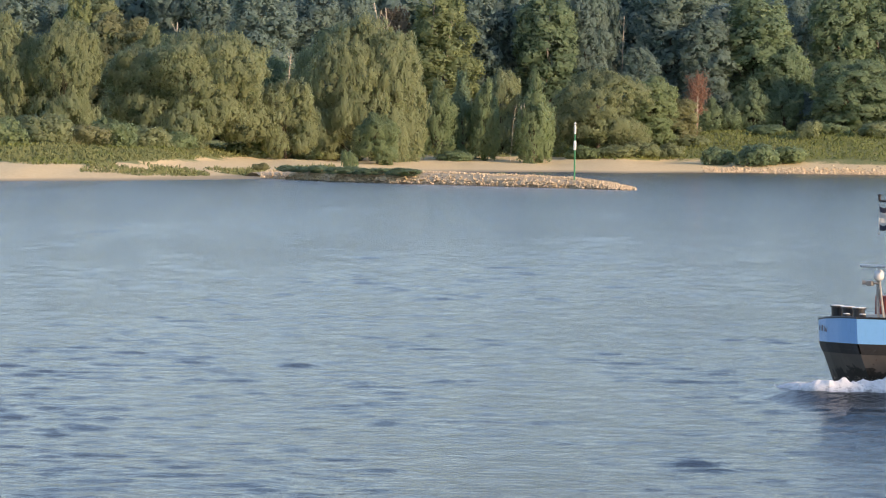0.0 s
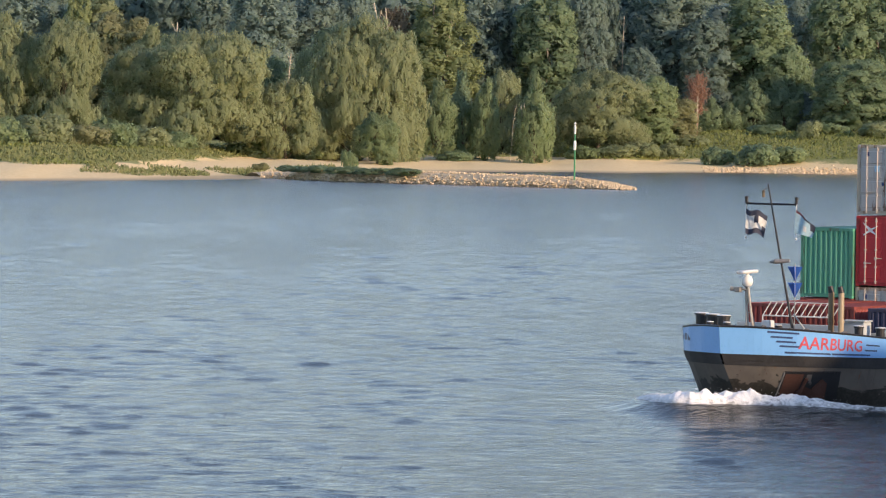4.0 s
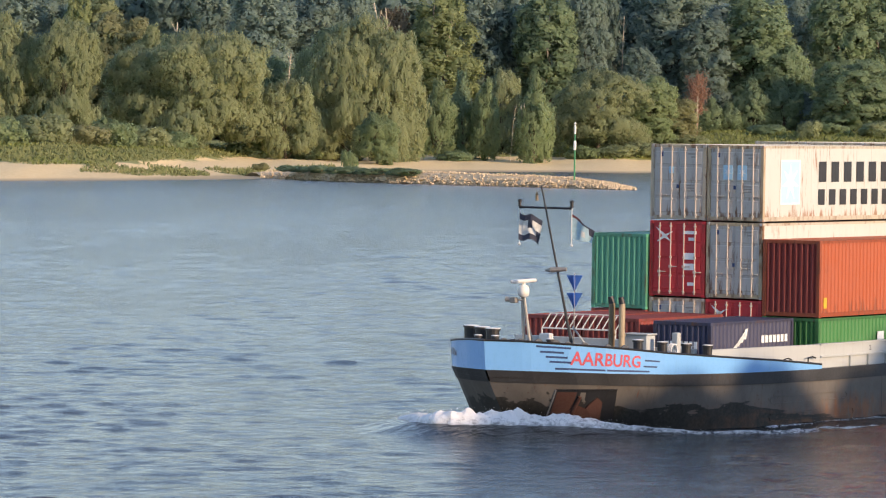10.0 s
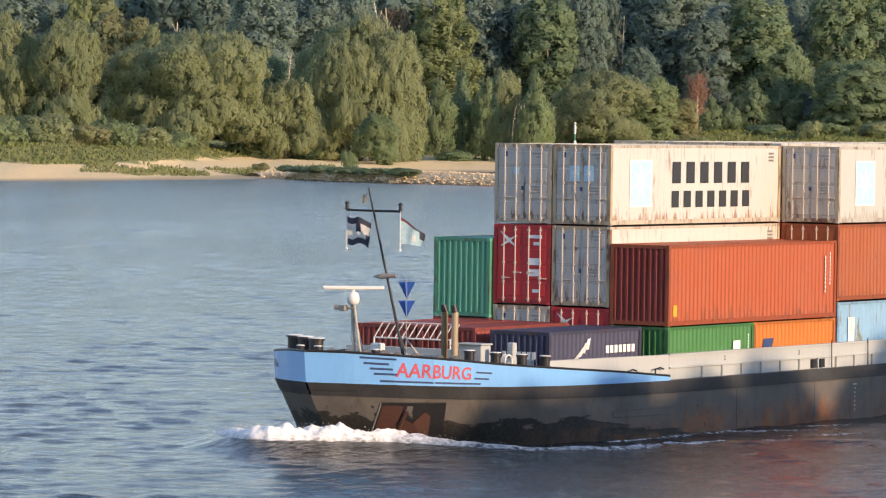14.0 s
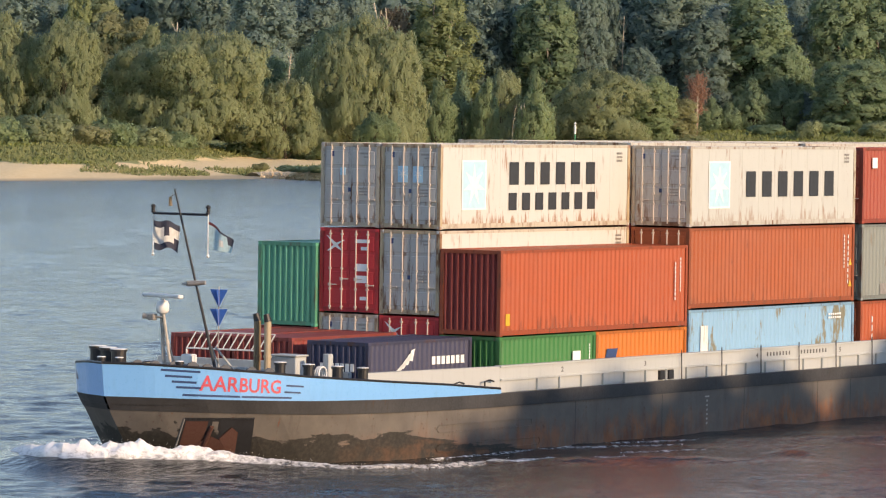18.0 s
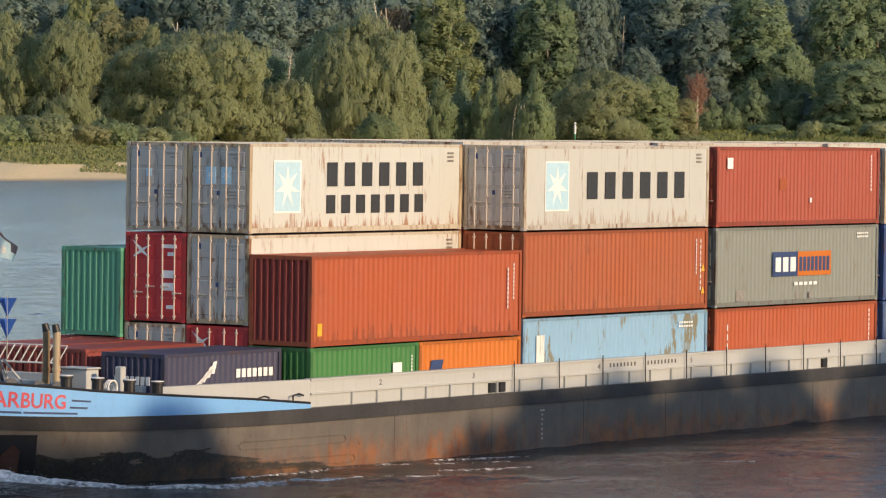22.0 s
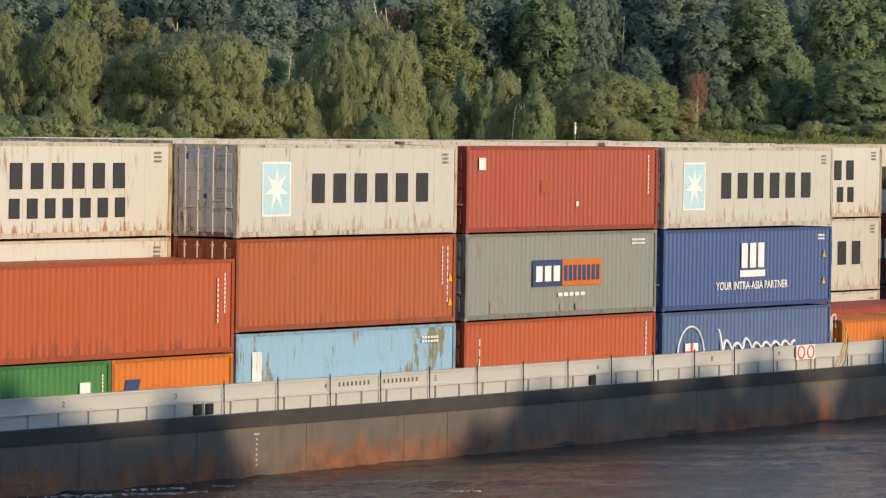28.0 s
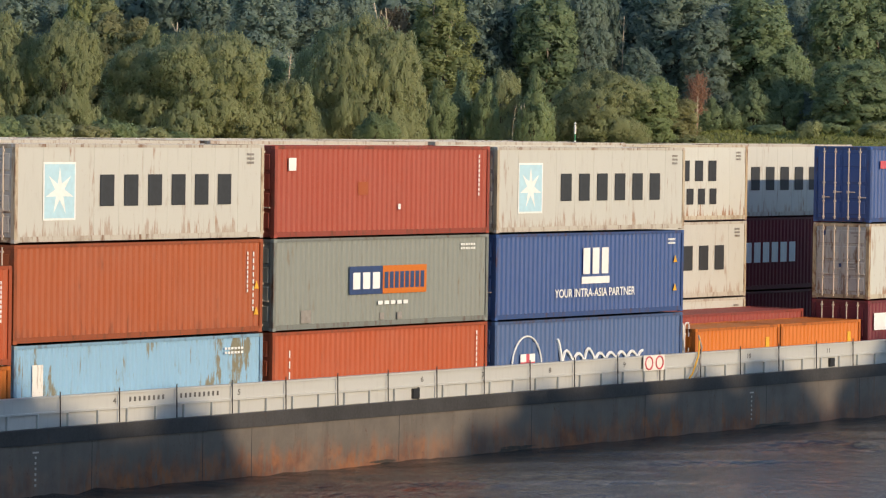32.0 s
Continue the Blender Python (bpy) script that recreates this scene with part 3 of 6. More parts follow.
def container(label, u, row, z, length, height, key, mat, flat=False, doors=True, door_mat=None, y=None, group="container stack"):
    """One container: its forward lower near corner at (u, row, z) in the barge's space."""
    ob = new("shipping_container")
    tagged(ob, label, "container", group)
    d = container_meshes(length, height, key, mat, flat, door_mat or mat)
    for x in (-length / 2, length / 2 - 0.14):
        for yy in (-1.22, 1.08):
            put("corner_post", d["corner_post"], ob, at=pose(x, yy, 0))
    for yy in (-1.215, 1.135):
        put("top_rail", d["top_rail"], ob, at=pose(0, yy, 0))
        put("bottom_rail", d["bottom_rail"], ob, at=pose(0, yy, 0))
    for x in (-length / 2 + 0.005, length / 2 - 0.105):
        put("header", d["header"], ob, at=pose(x, 0, 0))
        put("sill", d["sill"], ob, at=pose(x, 0, 0))
    for name in ("floor", "side_wall", "side_wall_far", "roof", "end_wall_aft"):
        put({"side_wall_far": "side_wall", "end_wall_aft": "end_wall"}.get(name, name), d[name], ob)
    for x in (-length / 2 + 0.087, length / 2 - 0.087):
        for yy in (-1.142, 1.142):
            for zz in (-0.002, height - 0.116):
                put("corner_casting", d["corner_casting"], ob, at=pose(x, yy, zz))
    if doors:
        w = (2.44 - 0.28) / 2
        for sg in (-1, 1):
            leaf = put("door", d["door"], ob, at=pose(-length / 2 + 0.03, sg * w / 2, 0))
            for q in (0.27, 0.72):
                put("lock_rod", d["lock_rod"], leaf, at=pose(-0.04, sg * (w * q - w / 2), 0))
                put("door_handle", d["door_handle"], leaf, at=pose(-0.06, sg * (w * q - w / 2), 1.15 if q < 0.5 else 0.95))
    else:
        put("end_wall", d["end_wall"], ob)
    yy = (row - 1) * 2.5 if y is None else y
    RIDERS.append((ob, pose(u + length / 2, yy + 1.22, z)))
    return ob


def print_on(ob, name, shape, mat, label=""):
    return part(name, shape, mat, ob, label)


def bars(ob, x0, x1, z0, z1, n, mat, label, y=None):
    """A run of n plain upright blocks on a side wall, each a part."""
    y = NEAR if y is None else y
    w = (x1 - x0) / n
    slim = 0.21 if mat is INK else 0.14
    me = Shape().box(w * slim, w * (1 - slim), y - 0.006, y, z0, z1).mesh("brand_bar", mat)
    for i in range(n):
        put("brand_bar", me, ob, label, at=pose(x0 + i * w, 0, 0))


def star(cx, cz, r, y, points=7):
    s = Shape()
    k = 0
    ring = []
    for i in range(points * 2):
        a = math.pi / 2 + math.pi * i / points
        q = r if i % 2 == 0 else r * 0.33
        ring.append((cx + q * math.cos(a) * 0.92, y, cz + q * math.sin(a)))
    s.v = ring + [(cx, y, cz)]
    n = len(ring)
    s.f = [(i, (i + 1) % n, n) for i in range(n)]
    return s


NEAR = -1.222      # the plane just before a container's near wall


def stickers(ob, x, zs):
    for z in zs:
        s = Shape()
        s.v = [(x - 0.13, NEAR - 0.006, z), (x + 0.13, NEAR - 0.006, z), (x, NEAR - 0.006, z + 0.26), (x, NEAR + 0.01, z + 0.1)]
        s.f = [(0, 1, 2), (0, 3, 1), (1, 3, 2), (2, 3, 0)]
        print_on(ob, "warning_sticker", s, YELLOW, "small yellow warning triangle")


def star_mark(ob, cx, cz, w, h):
    s = Shape().box(cx - w / 2, cx + w / 2, NEAR - 0.004, NEAR + 0.004, cz - h / 2, cz + h / 2)
    print_on(ob, "emblem_border", Shape().box(cx - w / 2 - 0.06, cx + w / 2 + 0.06, NEAR - 0.002, NEAR + 0.004, cz - h / 2 - 0.06, cz + h / 2 + 0.06), PRINT_WHITE, "white emblem border")
    print_on(ob, "emblem_panel", s, PALE_BLUE, "pale blue emblem panel")
    print_on(ob, "emblem_star", star(cx, cz, h * 0.46, NEAR - 0.008), PRINT_WHITE, "white seven-pointed star")


def code_mark(ob, x, z_top, z_low, mat=PRINT_WHITE, n=9):
    s = Shape()
    for i in range(n):
        z = z_top - (z_top - z_low) * i / n
        s.box(x, x + 0.06, NEAR - 0.006, NEAR, z - (z_top - z_low) / n * 0.7, z)
    tagged(print_on(ob, "code_mark", s, mat, "small upright code marks"), kind="stuff")


def row_marks(ob, x, z, w, mat=PRINT_WHITE, lines=2):
    s = Shape()
    for i in range(lines):
        k = 6
        for j in range(k):
            x0 = x + w * j / k
            s.box(x0, x0 + w / k * 0.7, NEAR - 0.006, NEAR, z - i * 0.13 - 0.07, z - i * 0.13)
    tagged(print_on(ob, "code_mark", s, mat, "small code marks"), kind="stuff")


def end_marks(ob, length, spots, mat=PRINT_WHITE):
    """Small plates on the forward end: (y, z, width, height)."""
    for y, z, w, h in spots:
        x = -length / 2 - 0.012
        print_on(ob, "door_plate", Shape().box(x, x + 0.02, y - w / 2, y + w / 2, z - h / 2, z + h / 2), mat, "pale printed plate")


def door_emblem(ob, length, y, z, w=0.40, h=0.55):
    x = -length / 2 - 0.012
    print_on(ob, "door_panel", Shape().box(x, x + 0.02, y - w / 2, y + w / 2, z - h / 2, z + h / 2), PALE_BLUE, "small pale blue emblem")
    s = star(0, 0, h * 0.38, 0)
    s.v = [(x - 0.004, y + a, z + c) for a, b, c in s.v]
    print_on(ob, "door_star", s, PRINT_WHITE)


def bird_mark(ob, length, y, z, r=0.55):
    """A white four-armed bird shape on a door."""
    x = -length / 2 - 0.02
    s = Shape()
    arms = ((0.9, 0.75), (-0.75, -0.6), (-0.8, 0.35), (0.75, -0.5))
    for a, c in arms:
        n = (-c * 0.12, a * 0.12)
        s.quad((x, y + n[0] * r, z + n[1] * r), (x, y - n[0] * r, z - n[1] * r), (x, y + a * r * 0.8 - 0.02, z + c * r * 0.8), (x, y + a * r * 0.8 + 0.02, z + c * r * 0.8 + 0.03))
    print_on(ob, "bird_mark", s, PRINT_WHITE, "white bird emblem")


CREAM_EDGE = paint("cream paint with rusty edges", (0.48, 0.38, 0.24), 1.0, 0.4, 0.6, (0.17, 0.065, 0.02), 0.0, 0.9)
OFF_EDGE = paint("white paint with rusty edges", (0.48, 0.42, 0.31), 1.0, 0.4, 0.6, (0.16, 0.065, 0.022), 0.0, 0.8)
CREAM_RAIL = paint("cream rail paint with rust spots", (0.50, 0.47, 0.37), 0.9, 0.4, 0.55, (0.20, 0.085, 0.03), 0.0, 0.45)
OFF_RAIL = paint("grey white rail paint with rust spots", (0.48, 0.47, 0.41), 0.9, 0.4, 0.55, (0.18, 0.085, 0.035), 0.0, 0.40)
CREAM = paint("cream white container paint", (0.57, 0.60, 0.555), 0.55, 0.2, 0.45, (0.30, 0.13, 0.045), 0.8)
OFFWHITE = paint("grey white container paint", (0.53, 0.55, 0.51), 0.5, 0.2, 0.45, (0.28, 0.13, 0.05), 0.45)
GREYDOOR = paint("grey steel door paint", (0.52, 0.50, 0.45), 0.8, 0.4, 0.5, (0.2, 0.09, 0.035), 0.7)
ORANGE_RED = paint("orange red container paint", (0.42, 0.082, 0.023), 0.28, 0.3, 0.5, (0.10, 0.03, 0.016), 0.5)
BROWN_RED = paint("brown red container paint", (0.37, 0.086, 0.024), 0.25, 0.3, 0.5, (0.10, 0.03, 0.018), 0.3)
DARK_RED = paint("dark red container paint", (0.35, 0.062, 0.034), 0.2, 0.25, 0.5, (0.12, 0.035, 0.02))
BRIGHT_RED = paint("bright red container paint", (0.60, 0.03, 0.035), 0.2, 0.2, 0.45)
WINE = paint("wine red container paint", (0.17, 0.018, 0.03), 0.2, 0.2, 0.5)
GREEN = paint("mid green container paint", (0.035, 0.20, 0.05), 0.15, 0.25, 0.5)
SEA_GREEN = paint("sea green container paint", (0.085, 0.39, 0.245), 0.15, 0.3, 0.5)
ORANGE = paint("bright orange container paint", (0.58, 0.16, 0.012), 0.12, 0.15, 0.45)
PALE_STEEL = paint("faded light blue container paint", (0.24, 0.46, 0.65), 0.5, 0.12, 0.55, (0.19, 0.15, 0.05), 0.5, 0.85)
GREY_GREEN = paint("grey green container paint", (0.225, 0.258, 0.238), 0.4, 0.3, 0.5, (0.16, 0.09, 0.03))
DEEP_BLUE = paint("deep blue container paint", (0.031, 0.088, 0.27), 0.15, 0.2, 0.45)
MID_BLUE = paint("mid blue container paint", (0.055, 0.12, 0.28), 0.12, 0.2, 0.45)
NAVY = paint("dark navy container paint", (0.045, 0.05, 0.10), 0.2, 0.3, 0.55)
LABEL_WHITE = paint("rust-stained white label", (0.78, 0.78, 0.74), 0.75, 0.1, 0.5, (0.16, 0.09, 0.04), 0.0, 0.7)
RED_ROOF = paint("dull red container paint", (0.28, 0.05, 0.04), 0.3, 0.3, 0.6)

HC, STD, L40, L20 = 2.88, 2.59, 12.16, 6.06
T0, T1, T2 = 1.44, 4.36, 7.28            # heights of the tiers' floors


def word_bars(ob, x0, x1, z0, z1, n, mat=INK, name="brand_bars"):
    bars(ob, x0, x1, z0, z1, n, mat, "dark bar of a painted brand name" if mat == INK else "pale bar of a painted brand name")


def reefer(label, u, row, z, lines=1, mat=CREAM, key="cream", emblem=True):
    ob = container(label, u, row, z, L40, HC, key, mat, True, True, GREYDOOR)
    if lines:
        if emblem:
            star_mark(ob, -L40 / 2 + 2.05, 1.50, 1.40, 1.58)
        if lines == 1:
            word_bars(ob, -L40 / 2 + 3.72, -L40 / 2 + 10.7, 1.05, 1.98, 6)
        else:
            word_bars(ob, -L40 / 2 + 4.05, -L40 / 2 + 10.0, 1.50, 2.28, 6)
            word_bars(ob, -L40 / 2 + 4.05, -L40 / 2 + 10.0, 0.62, 1.22, 7)
    row_marks(ob, L40 / 2 - 0.9, 2.62, 0.38, STEEL, 3)
    end_marks(ob, L40, [(-0.62, 2.52, 0.42, 0.06), (-0.68, 2.40, 0.24, 0.05), (-0.55, 1.32, 0.34, 0.05), (-0.55, 1.22, 0.34, 0.05), (-0.55, 1.12, 0.34, 0.05)], STEEL)
    end_marks(ob, L40, [(0.74, 2.50, 0.14, 0.18), (0.02, 1.28, 0.10, 0.14)], NAVY_INK)
    end_marks(ob, L40, [(0.20, 0.72, 0.20, 0.14), (-0.28, 0.95, 0.18, 0.22)], DIRTY_WHITE)
    return ob


def build_cargo():
    # bay A
    ob = reefer("cream white refrigerated container with two-line dark lettering", 0, 2, T2, 2)
    for y in (0.32, -0.30):
        door_emblem(ob, L40, y, 1.85)
    reefer("cream white refrigerated container with grey doors, second tier", 0, 2, T1, 0)
    ob = container("bright red container with pale emblem on its doors", 0, 2, T0, L40, HC, "bright", BRIGHT_RED)
    bird_mark(ob, L40, 0.6, 2.35)
    ob = reefer("cream refrigerated container with grey weathered doors", 0, 3, T2, 0, OFFWHITE, "off")
    end_marks(ob, L40, [(0.30, 1.9, 0.22, 0.26)], PALE_BLUE)
    ob = container("bright red container with white plates on its doors", 0, 3, T1, L40, HC, "bright", BRIGHT_RED)
    bird_mark(ob, L40, 0.55, 2.3)
    end_marks(ob, L40, [(-0.55, 2.45, 0.6, 0.12), (-0.62, 2.2, 0.25, 0.12), (-0.55, 1.55, 0.5, 0.25), (-0.55, 1.15, 0.5, 0.25), (-0.62, 0.5, 0.3, 0.12)])
    reefer("grey white refrigerated container with weathered doors", 0, 3, T0, 0, OFFWHITE, "off")
    container("sea green container with a blank corrugated end", -0.16, 4, 3.83, L40, HC, "sea", SEA_GREEN, doors=False)
    container("dull red container under a green one", -0.16, 4, 3.83 - STD - 0.02, L40, STD, "dull", RED_ROOF)
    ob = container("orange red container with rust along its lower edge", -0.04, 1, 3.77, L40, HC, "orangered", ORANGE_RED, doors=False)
    code_mark(ob, 5.55, 2.45, 1.2)
    code_mark(ob, 5.2, 2.3, 0.9)
    print_on(ob, "yellow_label", Shape().box(-5.75, -5.5, NEAR - 0.006, NEAR, 0.35, 0.75), YELLOW, "yellow label")
    ob = container("mid green short container", -0.05, 1, 1.16, L20, STD, "green", GREEN, doors=False)
    code_mark(ob, 2.6, 2.2, 1.2)
    print_on(ob, "white_label", Shape().box(1.55, 2.05, NEAR - 0.006, NEAR, 1.62, 1.98), PRINT_WHITE, "square white label")
    ob = container("bright orange short container", 6.05, 1, 1.16, L20, STD, "orange", ORANGE, doors=False)
    patch = Shape()
    patch.quad((-2.5, NEAR - 0.006, 1.5), (-1.8, NEAR - 0.006, 1.5), (-1.62, NEAR - 0.006, 1.98), (-2.32, NEAR - 0.006, 1.98))
    print_on(ob, "blue_label", patch, NAVY_INK, "slanted dark blue label")
    # fore end
    ob = container("dark navy short container with white plates", -6.5, 1, 1.16, L20, STD, "navy", NAVY, doors=False, y=0.85)
    end_marks(ob, L20, [(0.62 - 0.2 * i, 1.75, 0.14, 0.26) for i in range(7)])
    wing = Shape()
    for k in range(5):
        wing.quad((-1.75 + 0.25 * k, NEAR - 0.006, 1.45 + 0.12 * k), (-1.5 + 0.25 * k, NEAR - 0.006, 1.43 + 0.12 * k), (-1.0 + 0.16 * k, NEAR - 0.006, 1.75 + 0.14 * k), (-1.2 + 0.16 * k, NEAR - 0.006, 1.72 + 0.14 * k))
    print_on(ob, "wing_emblem", wing, PRINT_WHITE, "white wing emblem")
    word_bars(ob, 0.6, 2.6, 1.75, 2.02, 7, PRINT_WHITE)
    word_bars(ob, 0.6, 1.3, 1.35, 1.52, 3, PRINT_WHITE)
    word_bars(ob, -1.7, -0.2, 1.20, 1.38, 5, PRINT_WHITE)
    container("dull red short container with a flat roof", -6.5, 3, 1.20, L20, STD, "dull", RED_ROOF, doors=False, y=3.9)
    container("dull red short container with a flat roof", -6.5, 4, 1.20, L20, STD, "dull", RED_ROOF, doors=False, y=6.42)
    # bay B
    reefer("grey white refrigerated container with pale blue star emblem and rust runs", 12.2, 1, T2, 1, OFFWHITE, "off")
    ob = container("brown red corrugated container", 12.2, 1, T1, L40, HC, "brown", BROWN_RED)
    code_mark(ob, 5.25, 2.5, 1.2)
    code_mark(ob, 5.55, 2.5, 0.6)
    stickers(ob, 5.75, (0.55, 1.35))
    ob = container("faded light blue container with rust patches", 12.25, 1, T0, L40, HC, "pale", PALE_STEEL)
    print_on(ob, "white_label", Shape().box(-5.25, -4.75, NEAR - 0.006, NEAR, 0.6, 2.3), LABEL_WHITE, "tall white label with rust stains")
    row_marks(ob, 4.1, 2.5, 1.0)
    # bay C
    ob = container("dark red corrugated container", 24.93, 1, T2 - 0.03, L40, HC, "darkred", DARK_RED)
    print_on(ob, "white_label", Shape().box(-5.35, -4.95, NEAR - 0.006, NEAR, 2.1, 2.5), PRINT_WHITE, "square white label")
    code_mark(ob, 5.4, 2.6, 1.2)
    print_on(ob, "faded_patch", Shape().box(-1.55, -1.0, NEAR - 0.005, NEAR, 1.32, 1.74), BROWN_RED, "faded square patch")
    print_on(ob, "white_label", Shape().box(0.72, 0.86, NEAR - 0.006, NEAR, 0.84, 1.02), PRINT_WHITE, "small white label")
    ob = container("grey green corrugated container with an orange and blue brand panel", 24.93, 1, T1 - 0.02, L40, HC, "greygreen", GREY_GREEN)
    print_on(ob, "brand_panel", Shape().box(-1.97, -0.12, NEAR - 0.006, NEAR, 1.05, 1.95), NAVY_INK, "dark blue brand panel")
    print_on(ob, "brand_panel", Shape().box(-0.10, 2.4, NEAR - 0.006, NEAR, 1.05, 1.95), ORANGE, "orange brand panel")
    bars(ob, -1.85, -0.2, 1.22, 1.75, 3, PRINT_WHITE, "pale bar of a brand name", NEAR - 0.007)
    bars(ob, -0.05, 2.3, 1.22, 1.75, 8, NAVY_INK, "dark blue bar of a brand name", NEAR - 0.007)
    word_bars(ob, -0.4, 1.4, 0.70, 0.82, 5, PRINT_WHITE)
    row_marks(ob, 4.4, 2.6, 0.9)
    for x in (-4.6, -0.25, 0.75):
        print_on(ob, "pale_patch", Shape().box(x, x + (0.55 if x < -1 else 0.25), NEAR - 0.005, NEAR, 0.22, 0.62 if x < -1 else 0.44), STEEL, "pale square patch")
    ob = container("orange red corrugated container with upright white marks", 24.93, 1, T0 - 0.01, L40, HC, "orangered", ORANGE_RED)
    code_mark(ob, -5.2, 2.3, 0.3, n=6)
    code_mark(ob, 5.4, 2.6, 1.0)
    # bay D
    reefer("grey white refrigerated container with pale blue star emblem", 37.55, 1, T2 - 0.05, 1, OFFWHITE, "off")
    ob = container("deep blue corrugated container with white lettering", 37.55, 1, T1 - 0.05, L40, HC, "deep", DEEP_BLUE)
    word_bars(ob, -0.7, 1.1, 1.45, 2.35, 3, PRINT_WHITE)
    print_on(ob, "brand_plate", Shape().box(-0.7, 1.1, NEAR - 0.006, NEAR, 1.12, 1.36), PRINT_WHITE, "white brand plate")
    me = lettering("YOUR INTRA-ASIA PARTNER", 0.28, "slogan")
    wide = max(v.co.x for v in me.vertices)
    for v in me.vertices:
        v.co = (-2.4 + v.co.x / wide * 5.2, NEAR - 0.006, 0.68 + v.co.y)
    me.materials.append(PRINT_WHITE)
    put("slogan", me, ob, "white printed slogan")
    row_marks(ob, 5.0, 2.6, 0.5)
    stickers(ob, 5.5, (1.75, 0.75))
    ob = container("mid blue corrugated container with white script brand", 37.55, 1, T0 - 0.05, L40, HC, "mid", MID_BLUE)
    ring = Shape().pipe([(-4.1 + 0.92 * math.cos(w), NEAR, 1.3 + 1.05 * math.sin(w)) for w in [i * math.pi / 16 for i in range(33)]], 0.035, 5)
    print_on(ob, "emblem_ring", ring, PRINT_WHITE, "white emblem ring")
    print_on(ob, "emblem_flag", Shape().box(-4.5, -3.6, NEAR - 0.007, NEAR, 1.0, 1.75), PRINT_WHITE)
    print_on(ob, "emblem_cross", Shape().box(-4.15, -3.95, NEAR - 0.010, NEAR, 1.0, 1.75).box(-4.5, -3.6, NEAR - 0.010, NEAR, 1.3, 1.48), LETTER_RED)
    line = []
    for i in range(121):
        q = i / 120
        tall = 0.62 * math.exp(-(q / 0.10) ** 2) + 0.26 + 0.22 * math.exp(-((q - 0.34) / 0.07) ** 2)
        line.append((-2.2 + 5.6 * q + 0.16 * math.sin(q * 50), NEAR - 0.004, 1.36 + tall * math.sin(q * 50 + 1.9)))
    print_on(ob, "script_line", Shape().pipe(line, 0.055, 5), PRINT_WHITE, "flowing white brand line")
    # bay E: low near rows, high third row
    for u in (50.62, 56.78):
        ob = container("bright orange short container behind the coaming", u, 1, 1.05, L20, STD, "orange", ORANGE, doors=u < 51)
        print_on(ob, "label", Shape().box(2.0, 2.25, NEAR - 0.006, NEAR, 1.7, 2.15), YELLOW, "yellow sticker")
        print_on(ob, "brand_plate", Shape().box(-2.0, -1.0, NEAR - 0.006, NEAR, 1.45, 1.7), NAVY_INK)
    container("dull red container behind orange ones", 50.7, 2, 1.08, L40, HC, "dull", RED_ROOF)
    reefer("cream white refrigerated container with two-line dark lettering", 50.6, 3, T2, 2)
    reefer("grey white refrigerated container with dark lettering", 50.6, 3, T1, 1, OFFWHITE, "off")
    reefer("grey white refrigerated container at the bottom of its stack", 50.6, 3, T0, 0, OFFWHITE, "off")
    # bay F
    ob = container("deep blue container with blue doors", 63.4, 1, T2, L40, HC, "deep", MID_BLUE, door_mat=DEEP_BLUE)
    print_on(ob, "brand_plate", Shape().box(-5.3, -3.4, NEAR - 0.006, NEAR, 2.05, 2.35), LETTER_RED)
    reefer("cream refrigerated container with grey doors", 63.4, 1, T1, 0, CREAM, "cream")
    ob = container("wine red container with a framed plate", 63.4, 1, T0, L40, HC, "wine", WINE)
    print_on(ob, "brand_plate", Shape().box(-5.6, -4.0, NEAR - 0.006, NEAR, 1.75, 2.4), PRINT_WHITE)
    reefer("grey white refrigerated container with dark lettering in the far row", 63.4, 4, T2, 1, OFFWHITE, "off")
    ob = container("wine red container with white brand bars in the far row", 63.4, 4, T1, L40, HC, "wine", WINE)
    word_bars(ob, -3.3, 1.6, 1.1, 1.9, 7, PRINT_WHITE)
    container("wine red container at the bottom of the far row", 63.4, 4, T0, L40, HC, "wine", WINE)
    # inner rows that carry the roofs seen over the near stacks
    for u, rows in ((12.2, (2, 3, 4)), (24.93, (2, 3, 4)), (37.55, (2, 3, 4))):
        for row in rows:
            for z in (T0, T1, T2):
                k = (row * 3 + int(z) + int(u)) % 3
                key, mat = (("off", OFFWHITE), ("dull", RED_ROOF), ("brown", BROWN_RED))[0 if z == T2 else k]
                container("weathered container in an inner row of the stack", u, row, z + 0.09, L40, HC, key, mat, flat=(key == "off"), doors=True, door_mat=None if key != "off" else GREYDOOR)


build_cargo()



# ---- bow fittings ----
def near_wall(u, z, off=0.0):
    return (u, AXIS - half_width(u, z) - off, z)


def band_z(u, q):
    return rim_low(u) + (rim_top(u) - rim_low(u)) * q


def wall_strip(u0, u1, q0, q1, off, n=10):
    s = Shape()
    us = [u0 + (u1 - u0) * i / n for i in range(n + 1)]
    s.grid([[near_wall(u, band_z(u, q0), off) for u in us], [near_wall(u, band_z(u, q1), off) for u in us]])
    return s


